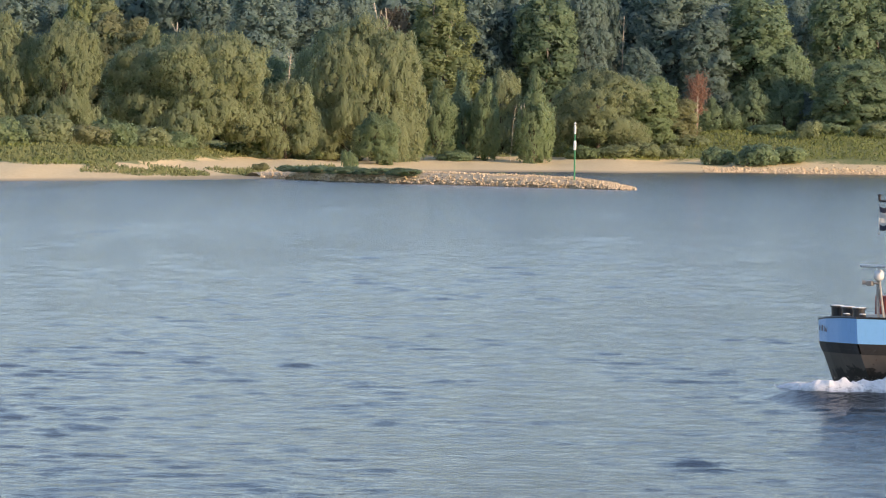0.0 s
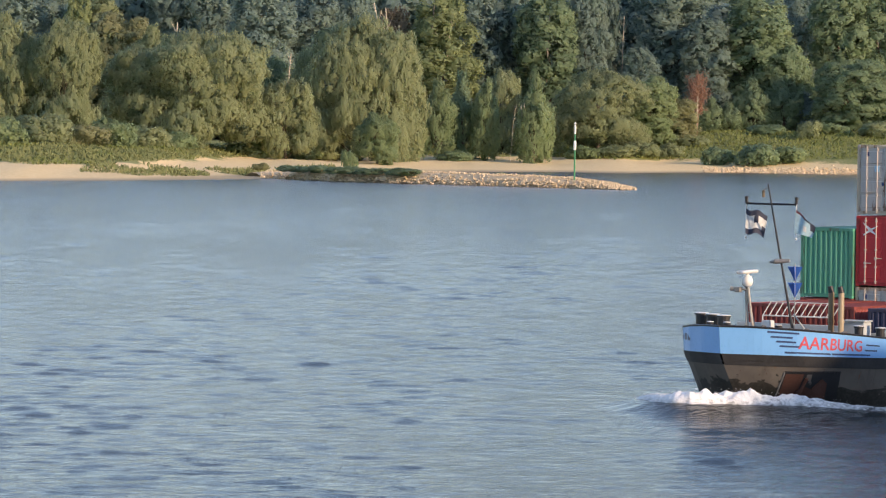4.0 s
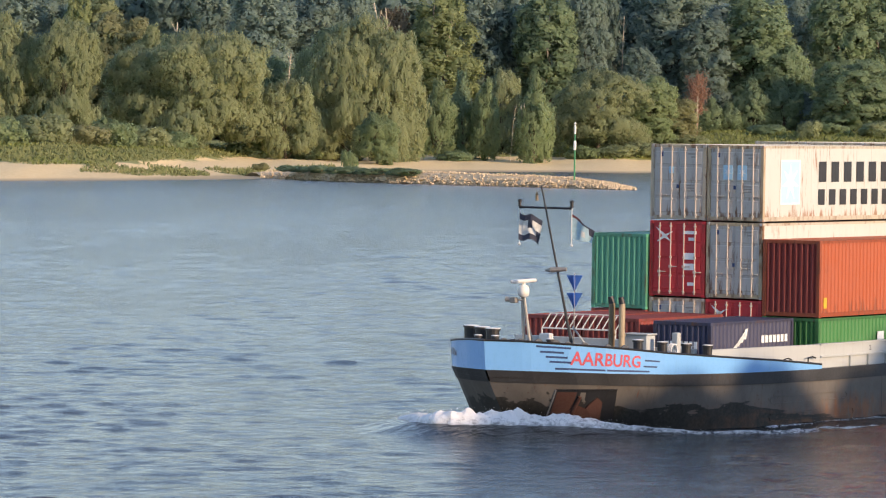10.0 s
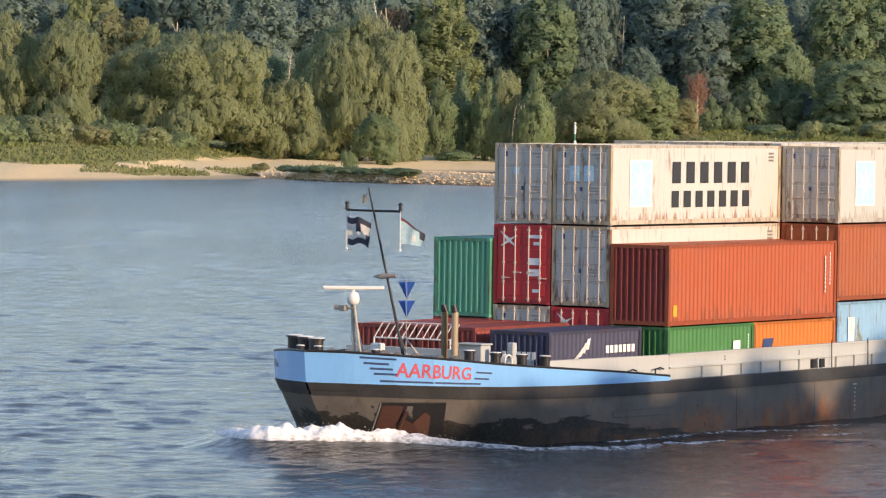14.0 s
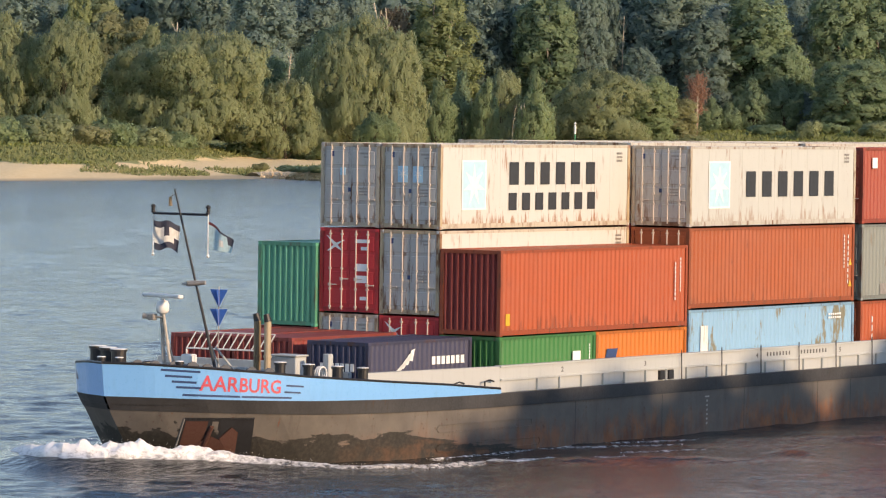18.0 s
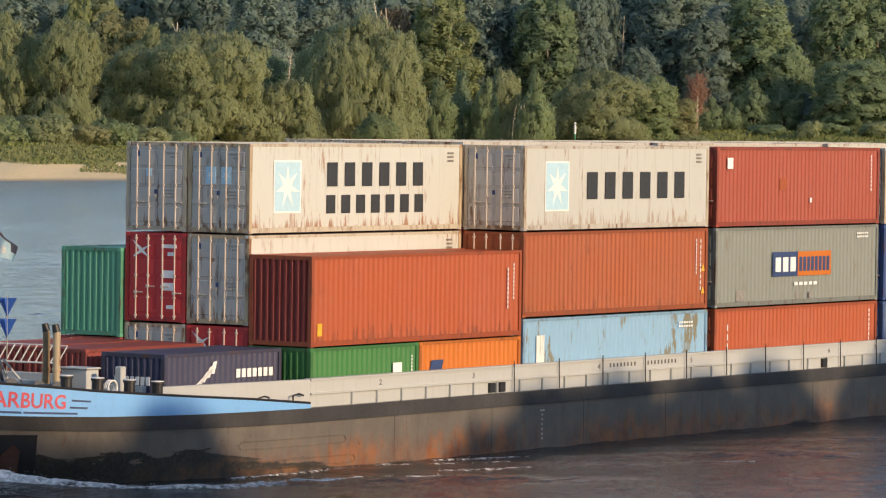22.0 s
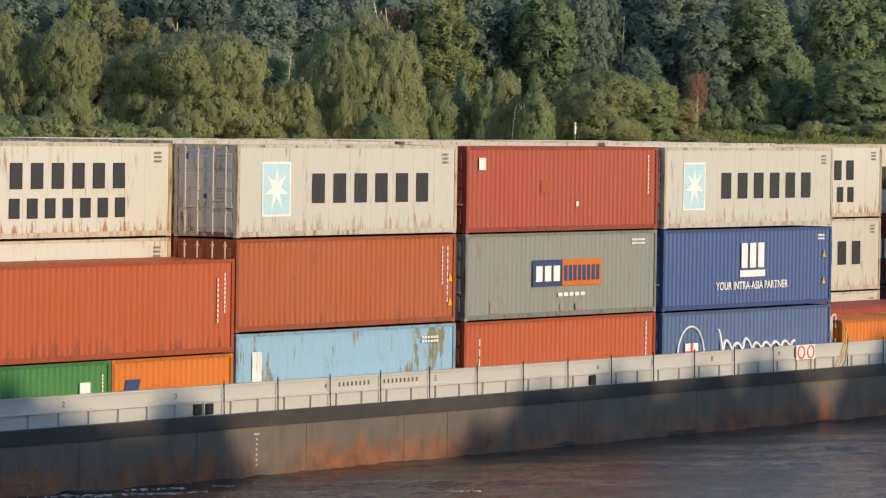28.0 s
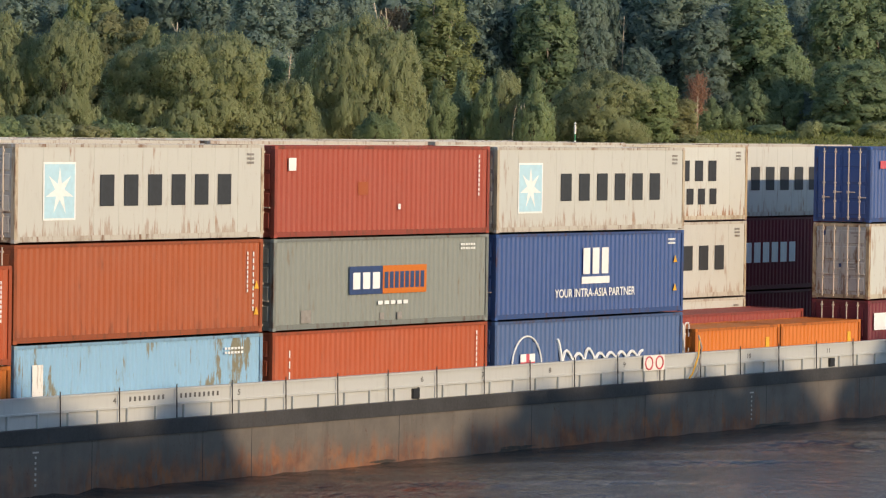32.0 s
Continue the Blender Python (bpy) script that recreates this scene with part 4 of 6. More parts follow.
def build_name():
    me = lettering("AARBURG", 1.0, "name_letters")
    wide, tall = max(v.co.x for v in me.vertices), max(v.co.y for v in me.vertices)
    for v in me.vertices:
        u = -13.27 + 2.19 * v.co.x / wide
        v.co = near_wall(u, band_z(u, 0.29 + 0.50 * v.co.y / tall), 0.012)
    me.materials.append(LETTER_RED)
    put("name_letters", me, barge, "red painted ship's name")
    for u0, u1, q in ((-14.1, -13.3, 0.88), (-14.0, -13.45, 0.70), (-13.85, -13.35, 0.53), (-13.75, -13.25, 0.36), (-13.6, -10.7, 0.12),
                      (-10.9, -10.3, 0.60), (-10.95, -10.4, 0.34)):
        part("name_stripe", wall_strip(u0, u1, q - 0.035, q + 0.035, 0.010), NAVY_INK, barge, "dark blue stripe")
    # unreadable marks on the far cheek of the bow
    s = Shape()
    for i in range(3):
        u = -13.4 + i * 0.45
        y = AXIS + half_width(u, 2.7) + 0.01
        y2 = AXIS + half_width(u + 0.3, 2.7) + 0.01
        s.quad((u, y, 2.55), (u + 0.3, y2, 2.55), (u + 0.3, y2, 2.8), (u, y, 2.8))
    part("name_bars", s, NAVY_INK, barge)


def build_anchor():
    def patch(u0, u1, z0, z1, off, n=6):
        s = Shape()
        us = [u0 + (u1 - u0) * i / n for i in range(n + 1)]
        s.grid([[near_wall(u + 0.40 * (1 - k / 4), z0 + (z1 - z0) * k / 4, off) for u in us] for k in range(5)])
        return s

    pocket = part("anchor_pocket", patch(-13.25, -11.65, 0.05, 1.50, 0.012), BLACK, barge, "black anchor pocket")
    part("pocket_plate", patch(-13.2, -12.75, 0.05, 1.42, 0.022), RUSTY, pocket, "rusty brown pocket plate")
    s = Shape()
    a, b = Vector(near_wall(-12.42, 0.15, 0.10)), Vector(near_wall(-12.62, 1.25, 0.06))
    s.tube(a, b, 0.09, 0.07, 8)
    for u0, u1, tip in ((-12.70, -12.28, 0.92), (-12.30, -11.98, 1.22)):
        # a broad fluke, thick at its root and bevelled to the tip
        front = [near_wall(u0 + 0.32, 0.0, 0.16), near_wall(u1 + 0.30, 0.0, 0.16), near_wall(u1 + 0.04, tip * 0.86, 0.10), near_wall((u0 + u1) / 2, tip, 0.08), near_wall(u0, tip * 0.7, 0.10)]
        k = len(s.v)
        s.v += front + [(p[0] + 0.02, p[1] + 0.10, p[2]) for p in front]
        s.f += [tuple(k + i for i in range(5)), tuple(k + 9 - i for i in range(5))] + [(k + i, k + 5 + i, k + 5 + (i + 1) % 5, k + (i + 1) % 5) for i in range(5)]
    part("anchor", s, RUSTY, pocket, "rusty anchor with two flukes")
    edge = Shape().pipe([near_wall(-13.27 + 0.40 * (1 - k / 5), 0.05 + 0.29 * k, 0.02) for k in range(6)], 0.03, 6)
    part("pocket_rim", edge, STEEL, pocket, "pale worn pocket rim")
    edge = Shape().pipe([near_wall(-13.27 + 0.27 * k, 1.51, 0.02) for k in range(7)], 0.025, 6)
    part("pocket_rim", edge, BLACK, pocket)


def bollard(u, y, z, r=0.15, h=0.6, label="black bollard with pale top"):
    s = Shape().turned((u, y, z), [(r * 1.3, 0), (r * 1.3, 0.03), (r, 0.05), (r, h - 0.1), (r * 1.2, h - 0.09), (r * 1.2, h - 0.02)], 14)
    b = part("bollard", s, BLACK, barge, label)
    part("bollard_cap", Shape().turned((u, y, z + h - 0.02), [(r * 1.2, 0), (r * 1.15, 0.02), (r * 0.6, 0.03)], 14), WHITE, b, "pale cap")


def build_fittings():
    us = bow_us(end=-7.4)
    s = Shape()
    s.grid([[(u, AXIS - max(0.01, half_width(u, rim_top(u)) - 0.09), rim_top(u) - 0.38) for u in us],
            [(u, AXIS + max(0.01, half_width(u, rim_top(u)) - 0.09), rim_top(u) - 0.38) for u in us]])
    part("fore_deck", s, DECK, barge, "dark grey fore deck")
    for u, v in ((-7.3, -0.5), (-8.3, -0.8), (-9.4, -1.15), (-10.4, -1.55)):
        bollard(u, -v, rim_top(u) - 0.38, 0.17, 0.82)
    for u, v, h in ((-12.05, -7.6, 0.85), (-12.4, -6.9, 0.80), (-12.75, -6.2, 0.75)):
        bollard(u, -v, rim_top(u) - 0.38, 0.24, h + 0.14, "tall black bow bollard")
    for u, v in ((-13.25, -6.5), (-13.35, -5.7), (-12.7, -3.8)):
        bollard(u, -v, rim_top(u) - 0.38, 0.12, 0.6)
    # winches and chain drums between them
    for u, v, r in ((-10.4, -6.9, 0.30), (-10.1, -5.6, 0.34), (-9.7, -4.6, 0.30), (-9.2, -3.2, 0.28)):
        s = Shape()
        z = rim_top(u) - 0.12
        s.tube((u, -v - 0.35, z), (u, -v + 0.35, z), r, n=14)
        for q in (-0.38, 0.34):
            s.tube((u, -v + q, z), (u, -v + q + 0.05, z), r + 0.1, n=14)
        s.box(u - 0.4, u + 0.4, -v - 0.45, -v + 0.45, z - 0.40, z - 0.28)
        part("winch", s, DECK, barge, "greasy anchor winch drum")
    # forward leaning mast with a cross arm, lamps and two flags
    foot, top = Vector((-8.28, 5.55, 2.3)), Vector((-11.2, 5.22, 8.66))
    mast = part("mast", Shape().tube(foot, top, 0.06, 0.03, 10), MAST, barge, "slim raked signal mast")
    part("mast_step", Shape().box(-8.6, -7.9, 5.2, 5.9, 2.26, 2.75, 0.05).tube((-7.6, 5.2, 2.5), (-8.6, 5.45, 3.5), 0.035, n=6).tube((-7.6, 5.9, 2.5), (-8.6, 5.6, 3.5), 0.035, n=6), GREY, mast)
    left, right = Vector((-10.66, 6.48, 7.86)), Vector((-10.84, 4.14, 7.86))
    part("cross_arm", Shape().tube(left, right, 0.04, n=8), BLACK, mast, "black cross arm")
    for p in (left, right):
        part("lamp", Shape().turned((p.x, p.y, p.z), [(0.09, 0.03), (0.09, 0.07), (0.06, 0.08), (0.06, 0.20), (0.09, 0.21), (0.09, 0.25), (0.03, 0.30)], 10), BLACK, mast, "black signal lamp")
    s = Shape().turned((-11.05, 5.5, 8.12), [(0.07, 0), (0.07, 0.03), (0.055, 0.04), (0.055, 0.22), (0.07, 0.23), (0.02, 0.30)], 10).tube((-11.05, 5.5, 8.4), (-11.1, 5.25, 8.52), 0.012, n=5)
    part("lantern", s, BRONZE, mast, "small brass lantern")
    s = Shape().tube((-9.95, 5.55, 5.60), (-9.80, 5.0, 5.64), 0.10, 0.07, 10).tube((-9.95, 5.8, 5.58), (-9.95, 5.55, 5.6), 0.03, 0.10, 10)
    part("floodlight", s, STEEL, mast, "grey floodlight pair")
    flags = []
    for p, kind in ((left, 0), (right, 1)):
        part("flag_staff", Shape().tube((p.x, p.y, p.z), (p.x, p.y, p.z - 1.30), 0.018, n=6).turned((p.x, p.y, p.z - 1.38), [(0.02, 0), (0.06, 0.05), (0.02, 0.12)], 8), WHITE, mast, "white flag staff")
        w, h, n = (0.82, 0.96, 14) if kind == 0 else (0.80, 0.92, 14)

        def at(i, j):
            q, d = i / n, j / 9
            drop = (0.20 * q ** 1.4 + 0.06 * math.sin(q * 8)) if kind == 0 else (0.62 * q ** 1.15)
            height = h * ((1 - 0.10 * q) if kind == 0 else (1 - 0.52 * q))
            return (0.10 * math.sin(q * 8 + d * 1.5) * q + 0.30 * q, -w * q * (0.92 - 0.10 * d * q), -0.20 - drop - height * d)

        bands = {}
        for j in range(9):
            for i in range(n):
                if kind == 0:
                    key = "top" if j < 2 or (5 < i < 9 and j < 5) else "foot" if j > 6 or (i > 10 and j > 4) else "pale"
                else:
                    key = ("red" if i < 8 else "dark") if j < 1 else "pale" if 6 < i < 9 and 3 < j < 7 else "dark" if i > 10 and j < 5 else "blue"
                bands.setdefault(key, Shape()).quad(at(i, j), at(i + 1, j), at(i + 1, j + 1), at(i, j + 1))
        cloth = {"top": FLAG_DARK, "foot": FLAG_DARK, "dark": FLAG_DARK, "pale": FLAG_PALE, "red": FLAG_RED, "blue": FLAG_BLUE}
        keys = list(bands)
        flag = part("flag", bands[keys[0]], cloth[keys[0]], mast, "wind-blown dark and white flag" if kind == 0 else "wind-blown pale blue flag with a red edge", at=Matrix.Translation(p))
        for key in keys[1:]:
            part("flag_band", bands[key], cloth[key], flag)
        flags.append((flag, p))
    # two blue day-shape cones on a thin pole
    pole = part("signal_pole", Shape().tube((-8.14, 5.68, 2.3), (-8.14, 5.68, 5.45), 0.02, n=6), STEEL, barge, "thin signal pole")
    for z in (4.12, 4.76):
        cone = Shape()
        for turn in (0.35, 0.35 + math.pi / 2):
            c, d = 0.30 * math.cos(turn), 0.30 * math.sin(turn)
            e, f = -0.006 * math.sin(turn), 0.006 * math.cos(turn)
            k = len(cone.v)
            cone.v += [(-8.14 + sg * e, 5.68 + sg * f, z) for sg in (-1, 1)] + [(-8.14 + q * c + sg * e, 5.68 + q * d + sg * f, z + 0.60) for q in (1, -1) for sg in (-1, 1)]
            cone.f += [(k, k + 2, k + 4), (k + 1, k + 5, k + 3), (k, k + 1, k + 3, k + 2), (k, k + 4, k + 5, k + 1), (k + 2, k + 3, k + 5, k + 4)]
        part("signal_cone", cone, SIGNAL_BLUE, pole, "blue day-signal cone of two crossed plates")
    # radar
    s = Shape().tube((-8.45, 7.62, 2.3), (-8.82, 7.50, 4.55), 0.075, 0.06, 10).tube((-8.45, 7.30, 2.3), (-8.85, 7.40, 4.55), 0.055, 0.05, 8).tube((-7.9, 7.45, 2.3), (-8.8, 7.44, 4.2), 0.04, n=6)
    for z in (2.9, 3.5, 4.1):
        q = (z - 2.3) / 2.25
        s.tube((-8.45 - 0.37 * q, 7.62 - 0.12 * q, z), (-8.45 - 0.40 * q, 7.30 + 0.10 * q, z), 0.03, n=6)
    radar = part("radar_mast", s, DIRTY_WHITE, barge, "white radar post with a bracket")
    s = Shape().tube((-8.85, 7.44, 4.40), (-8.95, 7.85, 4.45), 0.04, n=8).box(-9.05, -8.82, 7.66, 7.92, 4.30, 4.52, 0.03).tube((-8.95, 7.9, 4.42), (-9.0, 8.1, 4.44), 0.07, 0.10, 10)
    part("bracket_lamp", s, STEEL, radar, "grey floodlight on a bracket")
    part("radar_gearbox", Shape().turned((-8.85, 7.44, 4.52), [(0.10, 0), (0.19, 0.05), (0.22, 0.16), (0.22, 0.30), (0.17, 0.42), (0.08, 0.46)], 18), WHITE, radar, smooth=True)
    s = Shape().box(-1.08, 1.08, -0.11, 0.11, 0.0, 0.13, 0.04).turned((0, 0, -0.08), [(0.07, 0), (0.07, 0.1)], 10)
    scanner = part("radar_scanner", s, WHITE, radar, "long white radar bar", at=Matrix.Translation((-8.85, 7.44, 5.05)))
    # two tall vent pipes
    for u, v, skin_paint in ((-8.56, -3.8, BRONZE), (-8.75, -3.25, TAN_PIPE)):
        s = Shape().tube((u, -v, 2.3), (u, -v, 4.42), 0.115, n=14).tube((u, -v, 3.25), (u, -v, 3.32), 0.14, n=14)
        p = part("vent_pipe", s, skin_paint, barge, "brown vent pipe" if skin_paint is BRONZE else "pale tan vent pipe")
        part("pipe_mouth", Shape().tube((u, -v, 4.42), (u - 0.04, -v + 0.04, 4.66), 0.125, 0.10, 12), BLACK, p, "black pipe mouth")
    # white gangway ladder standing on edge
    s = Shape()
    a, b = Vector((-7.3, 7.6, 3.35)), Vector((-7.0, 4.6, 3.35))
    up = Vector((0.05, -0.34, 0.55))
    s.tube(a + up, b + up, 0.02, n=6).tube(a, b, 0.03, n=6).tube(a, a + Vector((0, 0, -0.5)), 0.03, n=6).tube(b, b + Vector((0, 0, -0.5)), 0.03, n=6)
    ladder = part("gangway_ladder", s, WHITE, barge, "white gangway ladder")
    for i in range(12):
        p = a.lerp(b, i / 11)
        part("rung", Shape().tube(p, p + up, 0.022, n=6), WHITE, ladder)
    s = Shape().box(-8.3, -7.9, 6.7, 7.1, 2.3, 3.2, 0.04)
    part("locker", s, WHITE, barge, "pale deck locker")
    s = Shape().box(-8.15, -7.55, 2.55, 3.55, 2.2, 3.28, 0.03).box(-8.2, -7.5, 2.5, 3.6, 3.28, 3.34, 0.02)
    part("hatch_box", s, GREY, barge, "pale grey hatch box with a rim")
    part("post", Shape().box(-8.0, -7.75, 1.35, 1.6, 2.2, 3.42, 0.03), GREY, barge, "square pale post")
    s = Shape().box(-7.3, -7.1, 3.6, 8.8, 2.8, 3.05, 0.02)
    part("breakwater", s, GREY, barge)
    # white hose reel beside the near bollards
    s = Shape()
    for k in range(3):
        pts = [(-9.05 + 0.22 * math.cos(w), 0.85 + 0.07 * k, 2.85 + 0.22 * math.sin(w)) for w in [i * math.pi / 6 for i in range(13)]]
        s.pipe(pts, 0.03, 5)
    part("hose_coil", s, WHITE, barge, "white coiled hose")
    # vents with dark slots in the coaming, and a pictogram sign
    for u in (9.5, 10.1):
        part("vent", Shape().box(u + 0.06, u + 0.38, -0.48, -0.37, 1.98, 2.30), BLACK, barge, "black square vent")
    for u in (32.0, 59.6):
        part("vent", Shape().box(u + 0.08, u + 0.42, -0.48, -0.37, 1.98, 2.30), BLACK, barge, "black square vent")
    sign = part("sign", Shape().box(46.3, 47.7, -0.49, -0.46, 2.32, 2.86), WHITE, barge, "white prohibition sign")
    for u in (46.65, 47.35):
        ring = Shape()
        pts = [(u + 0.24 * math.cos(w), -0.50, 2.59 + 0.22 * math.sin(w)) for w in [i * math.pi / 9 for i in range(19)]]
        ring.pipe(pts, 0.03, 5)
        part("sign_ring", ring, LETTER_RED, sign)
    for u in (-3.4, -1.6):
        part("fairlead", Shape().pipe([(u, -0.45, 2.0), (u, -0.45, 2.36), (u + 0.3, -0.45, 2.40), (u + 0.55, -0.45, 2.34)], 0.03, 6), BLACK, barge, "bent black fairlead")
    # hold numbers and unreadable marks along the coaming
    for words, u in (("2", 3.2), ("3", 8.6), ("4", 16.4), ("5", 22.6), ("6", 32.6), ("7", 36.2), ("8", 40.3), ("9", 45.1), ("10", 53.6), ("11", 59.5)):
        me = lettering(words, 0.17, "hold_number")
        for v in me.vertices:
            v.co = (u + v.co.x * 1.4, -0.386, 2.50 + v.co.y)
        me.materials.append(MARK_GREY)
        put("hold_number", me, barge, "painted hold number")
    s = Shape()
    for u0, n in ((17.2, 8), (19.7, 9)):
        for i in range(n):
            u = u0 + i * 0.23
            part("mark_bar", Shape().box(u, u + 0.09, -0.388, -0.38, 2.53, 2.67), MARK_GREY, barge, "dark bar of a painted mark")
    # weld seams of the side plating
    for u in (3.6, 9.3, 15.0, 20.4, 22.9, 30.9, 38.75, 46.05, 54.5, 61.5, 69.0, 77.0):
        part("weld_seam", Shape().box(u, u + 0.025, -0.7225, -0.715, -0.2, 1.5), BLACK, barge)
    # two long rounded doubling bars welded to the shoulder
    for z0, z1, u1 in ((0.80, 1.04, 0.8), (0.16, 0.40, 1.3)):
        us = [-4.35 + (u1 + 4.35) * i / 14 for i in range(15)]
        pts = [near_wall(u, z1, 0.015) for u in us] + [near_wall(u1 + 0.1, (z0 + z1) / 2, 0.015)] + [near_wall(u, z0, 0.015) for u in reversed(us)] + [near_wall(-4.45, (z0 + z1) / 2, 0.015), near_wall(-4.35, z1, 0.015)]
        part("doubling_bar", Shape().pipe(pts, 0.011, 5), HULL, barge, "rusty welded doubling bar")
    # mooring rope and white pipe hoops in the gap between two bays
    part("rope", Shape().pipe([(50.15, -0.40, 3.45), (50.3, -0.46, 3.0), (50.1, -0.52, 2.6), (49.95, -0.56, 2.2), (49.6, -0.60, 1.97)], 0.035, 6), STEEL, barge, "hanging pale mooring rope")
    part("rope", Shape().pipe([(50.25, -0.40, 3.4), (50.0, -0.50, 2.7), (49.5, -0.56, 2.1), (49.2, -0.62, 1.97)], 0.03, 6), YELLOW, barge, "hanging yellow mooring rope")
    for u in (49.95, 50.35):
        part("pipe_hoop", Shape().pipe([(u, 0.3, 2.8), (u, 0.3, 3.75), (u + 0.1, 0.3, 3.85), (u + 0.25, 0.3, 3.85), (u + 0.3, 0.3, 3.75), (u + 0.3, 0.3, 2.8)], 0.03, 6), WHITE, barge, "white pipe hoop")
    # draught marks on the hull side
    for u in (12.35, 53.4):
        for i in range(6):
            part("draught_mark", Shape().box(u, u + 0.075, -0.730, -0.722, 0.30 + i * 0.16, 0.37 + i * 0.16), DIRTY_WHITE, barge, "white draught mark")
        part("draught_mark", Shape().box(u - 0.10, u + 0.18, -0.730, -0.722, 1.26, 1.31), DIRTY_WHITE, barge, "white draught mark")
    return flags, scanner


FLAG_PALE = plain("pale flag cloth", (0.62, 0.62, 0.58), 0.9)
FLAG_DARK = plain("dark flag cloth", (0.05, 0.055, 0.08), 0.9)
FLAG_BLUE = plain("pale blue flag cloth", (0.38, 0.56, 0.62), 0.9)
FLAG_RED = plain("dark red flag cloth", (0.16, 0.045, 0.05), 0.9)
build_name()
build_anchor()
FLAGS, SCANNER = build_fittings()

for u0, u1, y0, y1 in ((0.3, 12, 2.6, 7.4), (12.3, 24.2, 0.1, 9.9), (25.1, 37, 0.1, 9.9), (37.7, 49.6, 0.1, 9.9), (50.7, 62.6, 5.1, 7.4), (63.5, 75.4, 0.1, 2.4), (63.5, 75.4, 7.6, 9.9)):
    part("bearer", Shape().box(u0, u1, y0, y1, 1.03, 1.42), DECK, barge)


# ---- foam ----
def lump(s, p, r, rng):
    k = len(s.v)
    q = [(1, 0, 0), (0, 1, 0), (-1, 0, 0), (0, -1, 0), (0, 0, 1), (0, 0, -1)]
    a = rng.uniform(0, 6.28)
    for x, y, z in q:
        e = r * rng.uniform(0.6, 1.35)
        s.v.append((p[0] + e * (x * math.cos(a) - y * math.sin(a)), p[1] + e * (x * math.sin(a) + y * math.cos(a)), p[2] + e * z * 0.8))
    s.f += [(k + i, k + (i + 1) % 4, k + 4) for i in range(4)] + [(k + (i + 1) % 4, k + i, k + 5) for i in range(4)]


def foam_ridge(path, count, seed, name, label, size=0.055):
    """Foam heaped along a line of (u, v, height, width, lift of the water under it), with loose spray."""
    rng = random.Random(seed)
    ob = new(name)
    tagged(ob, label, "foam", kind="stuff")
    rows, swell = [], []
    n = (len(path) - 1) * 60

    def at(q):
        k = min(int(q), len(path) - 2)
        f = q - k
        f = f * f * (3 - 2 * f) * 0.5 + f * 0.5
        a, b = path[max(0, k - 1)], path[min(len(path) - 1, k + 2)]
        du = (path[k + 1][0] - a[0]) * (1 - f) + (b[0] - path[k][0]) * f
        dv = (path[k + 1][1] - a[1]) * (1 - f) + (b[1] - path[k][1]) * f
        return [path[k][j] * (1 - f) + path[k + 1][j] * f for j in range(5)], (du, dv)

    for i in range(n + 1):
        (u, v, h, w, lift), (du, dv) = at(i / 60)
        k = math.hypot(du, dv)
        nu, nv = -dv / k, du / k
        tear = 0.85 + 0.40 * noise.noise((u * 0.55, v * 0.55, seed)) + 0.16 * noise.noise((u * 1.7, v * 1.7, seed + 4))
        row, low = [], []
        for j in range(25):
            e = (j - 12) / 12
            r = w * 1.35 * e * (0.85 + 0.3 * noise.noise((i * 0.05, e * 2, seed + 7)))
            x, y = u + nu * r, v + nv * r
            puff = 0.85 + 0.35 * noise.noise((x * 1.6, y * 1.6, seed)) + 0.20 * noise.noise((x * 4.2, y * 4.2, seed + 3)) + 0.10 * noise.noise((x * 9.0, y * 9.0, seed + 5))
            z = lift * math.exp(-(r / 1.6) ** 2) + h * max(0.0, tear) * (1 - e * e) ** 1.2 * puff - 0.04
            row.append((x, -y, z))
            r = e * 3.4
            low.append((u + nu * r, -(v + nv * r), (lift + 0.02) * math.exp(-(r / 1.6) ** 2) - 0.05))
        rows.append(row)
        swell.append(low)
    part("foam_crest", Shape().grid(rows), FOAM if max(p[2] for p in path) > 0.2 else THIN_FOAM, ob, smooth=True)
    if max(p[4] for p in path) > 0.1:
        part("swell", Shape().grid(swell), WATER, ob, "dark water heaped up before the bow", smooth=True)
    s = Shape()
    for i in range(count):
        (u, v, h, w, lift), (du, dv) = at(rng.random() * (len(path) - 1.001))
        r = rng.gauss(0, 0.5)
        z = lift + h * max(0.0, 1 - abs(r) * 0.7) * rng.uniform(0.1, 1.0)
        k = math.hypot(du, dv)
        lump(s, (u - dv / k * r * w * 1.4 + rng.gauss(0, 0.08), -(v + du / k * r * w * 1.4) + rng.gauss(0, 0.08), max(0.0, z)), rng.uniform(0.4, 1.3) * size * (0.5 + h), rng)
    tagged(part("spray", s, SPRAY, ob, smooth=True), kind="stuff")
    RIDERS.append((ob, Matrix.Identity(4)))
    return ob


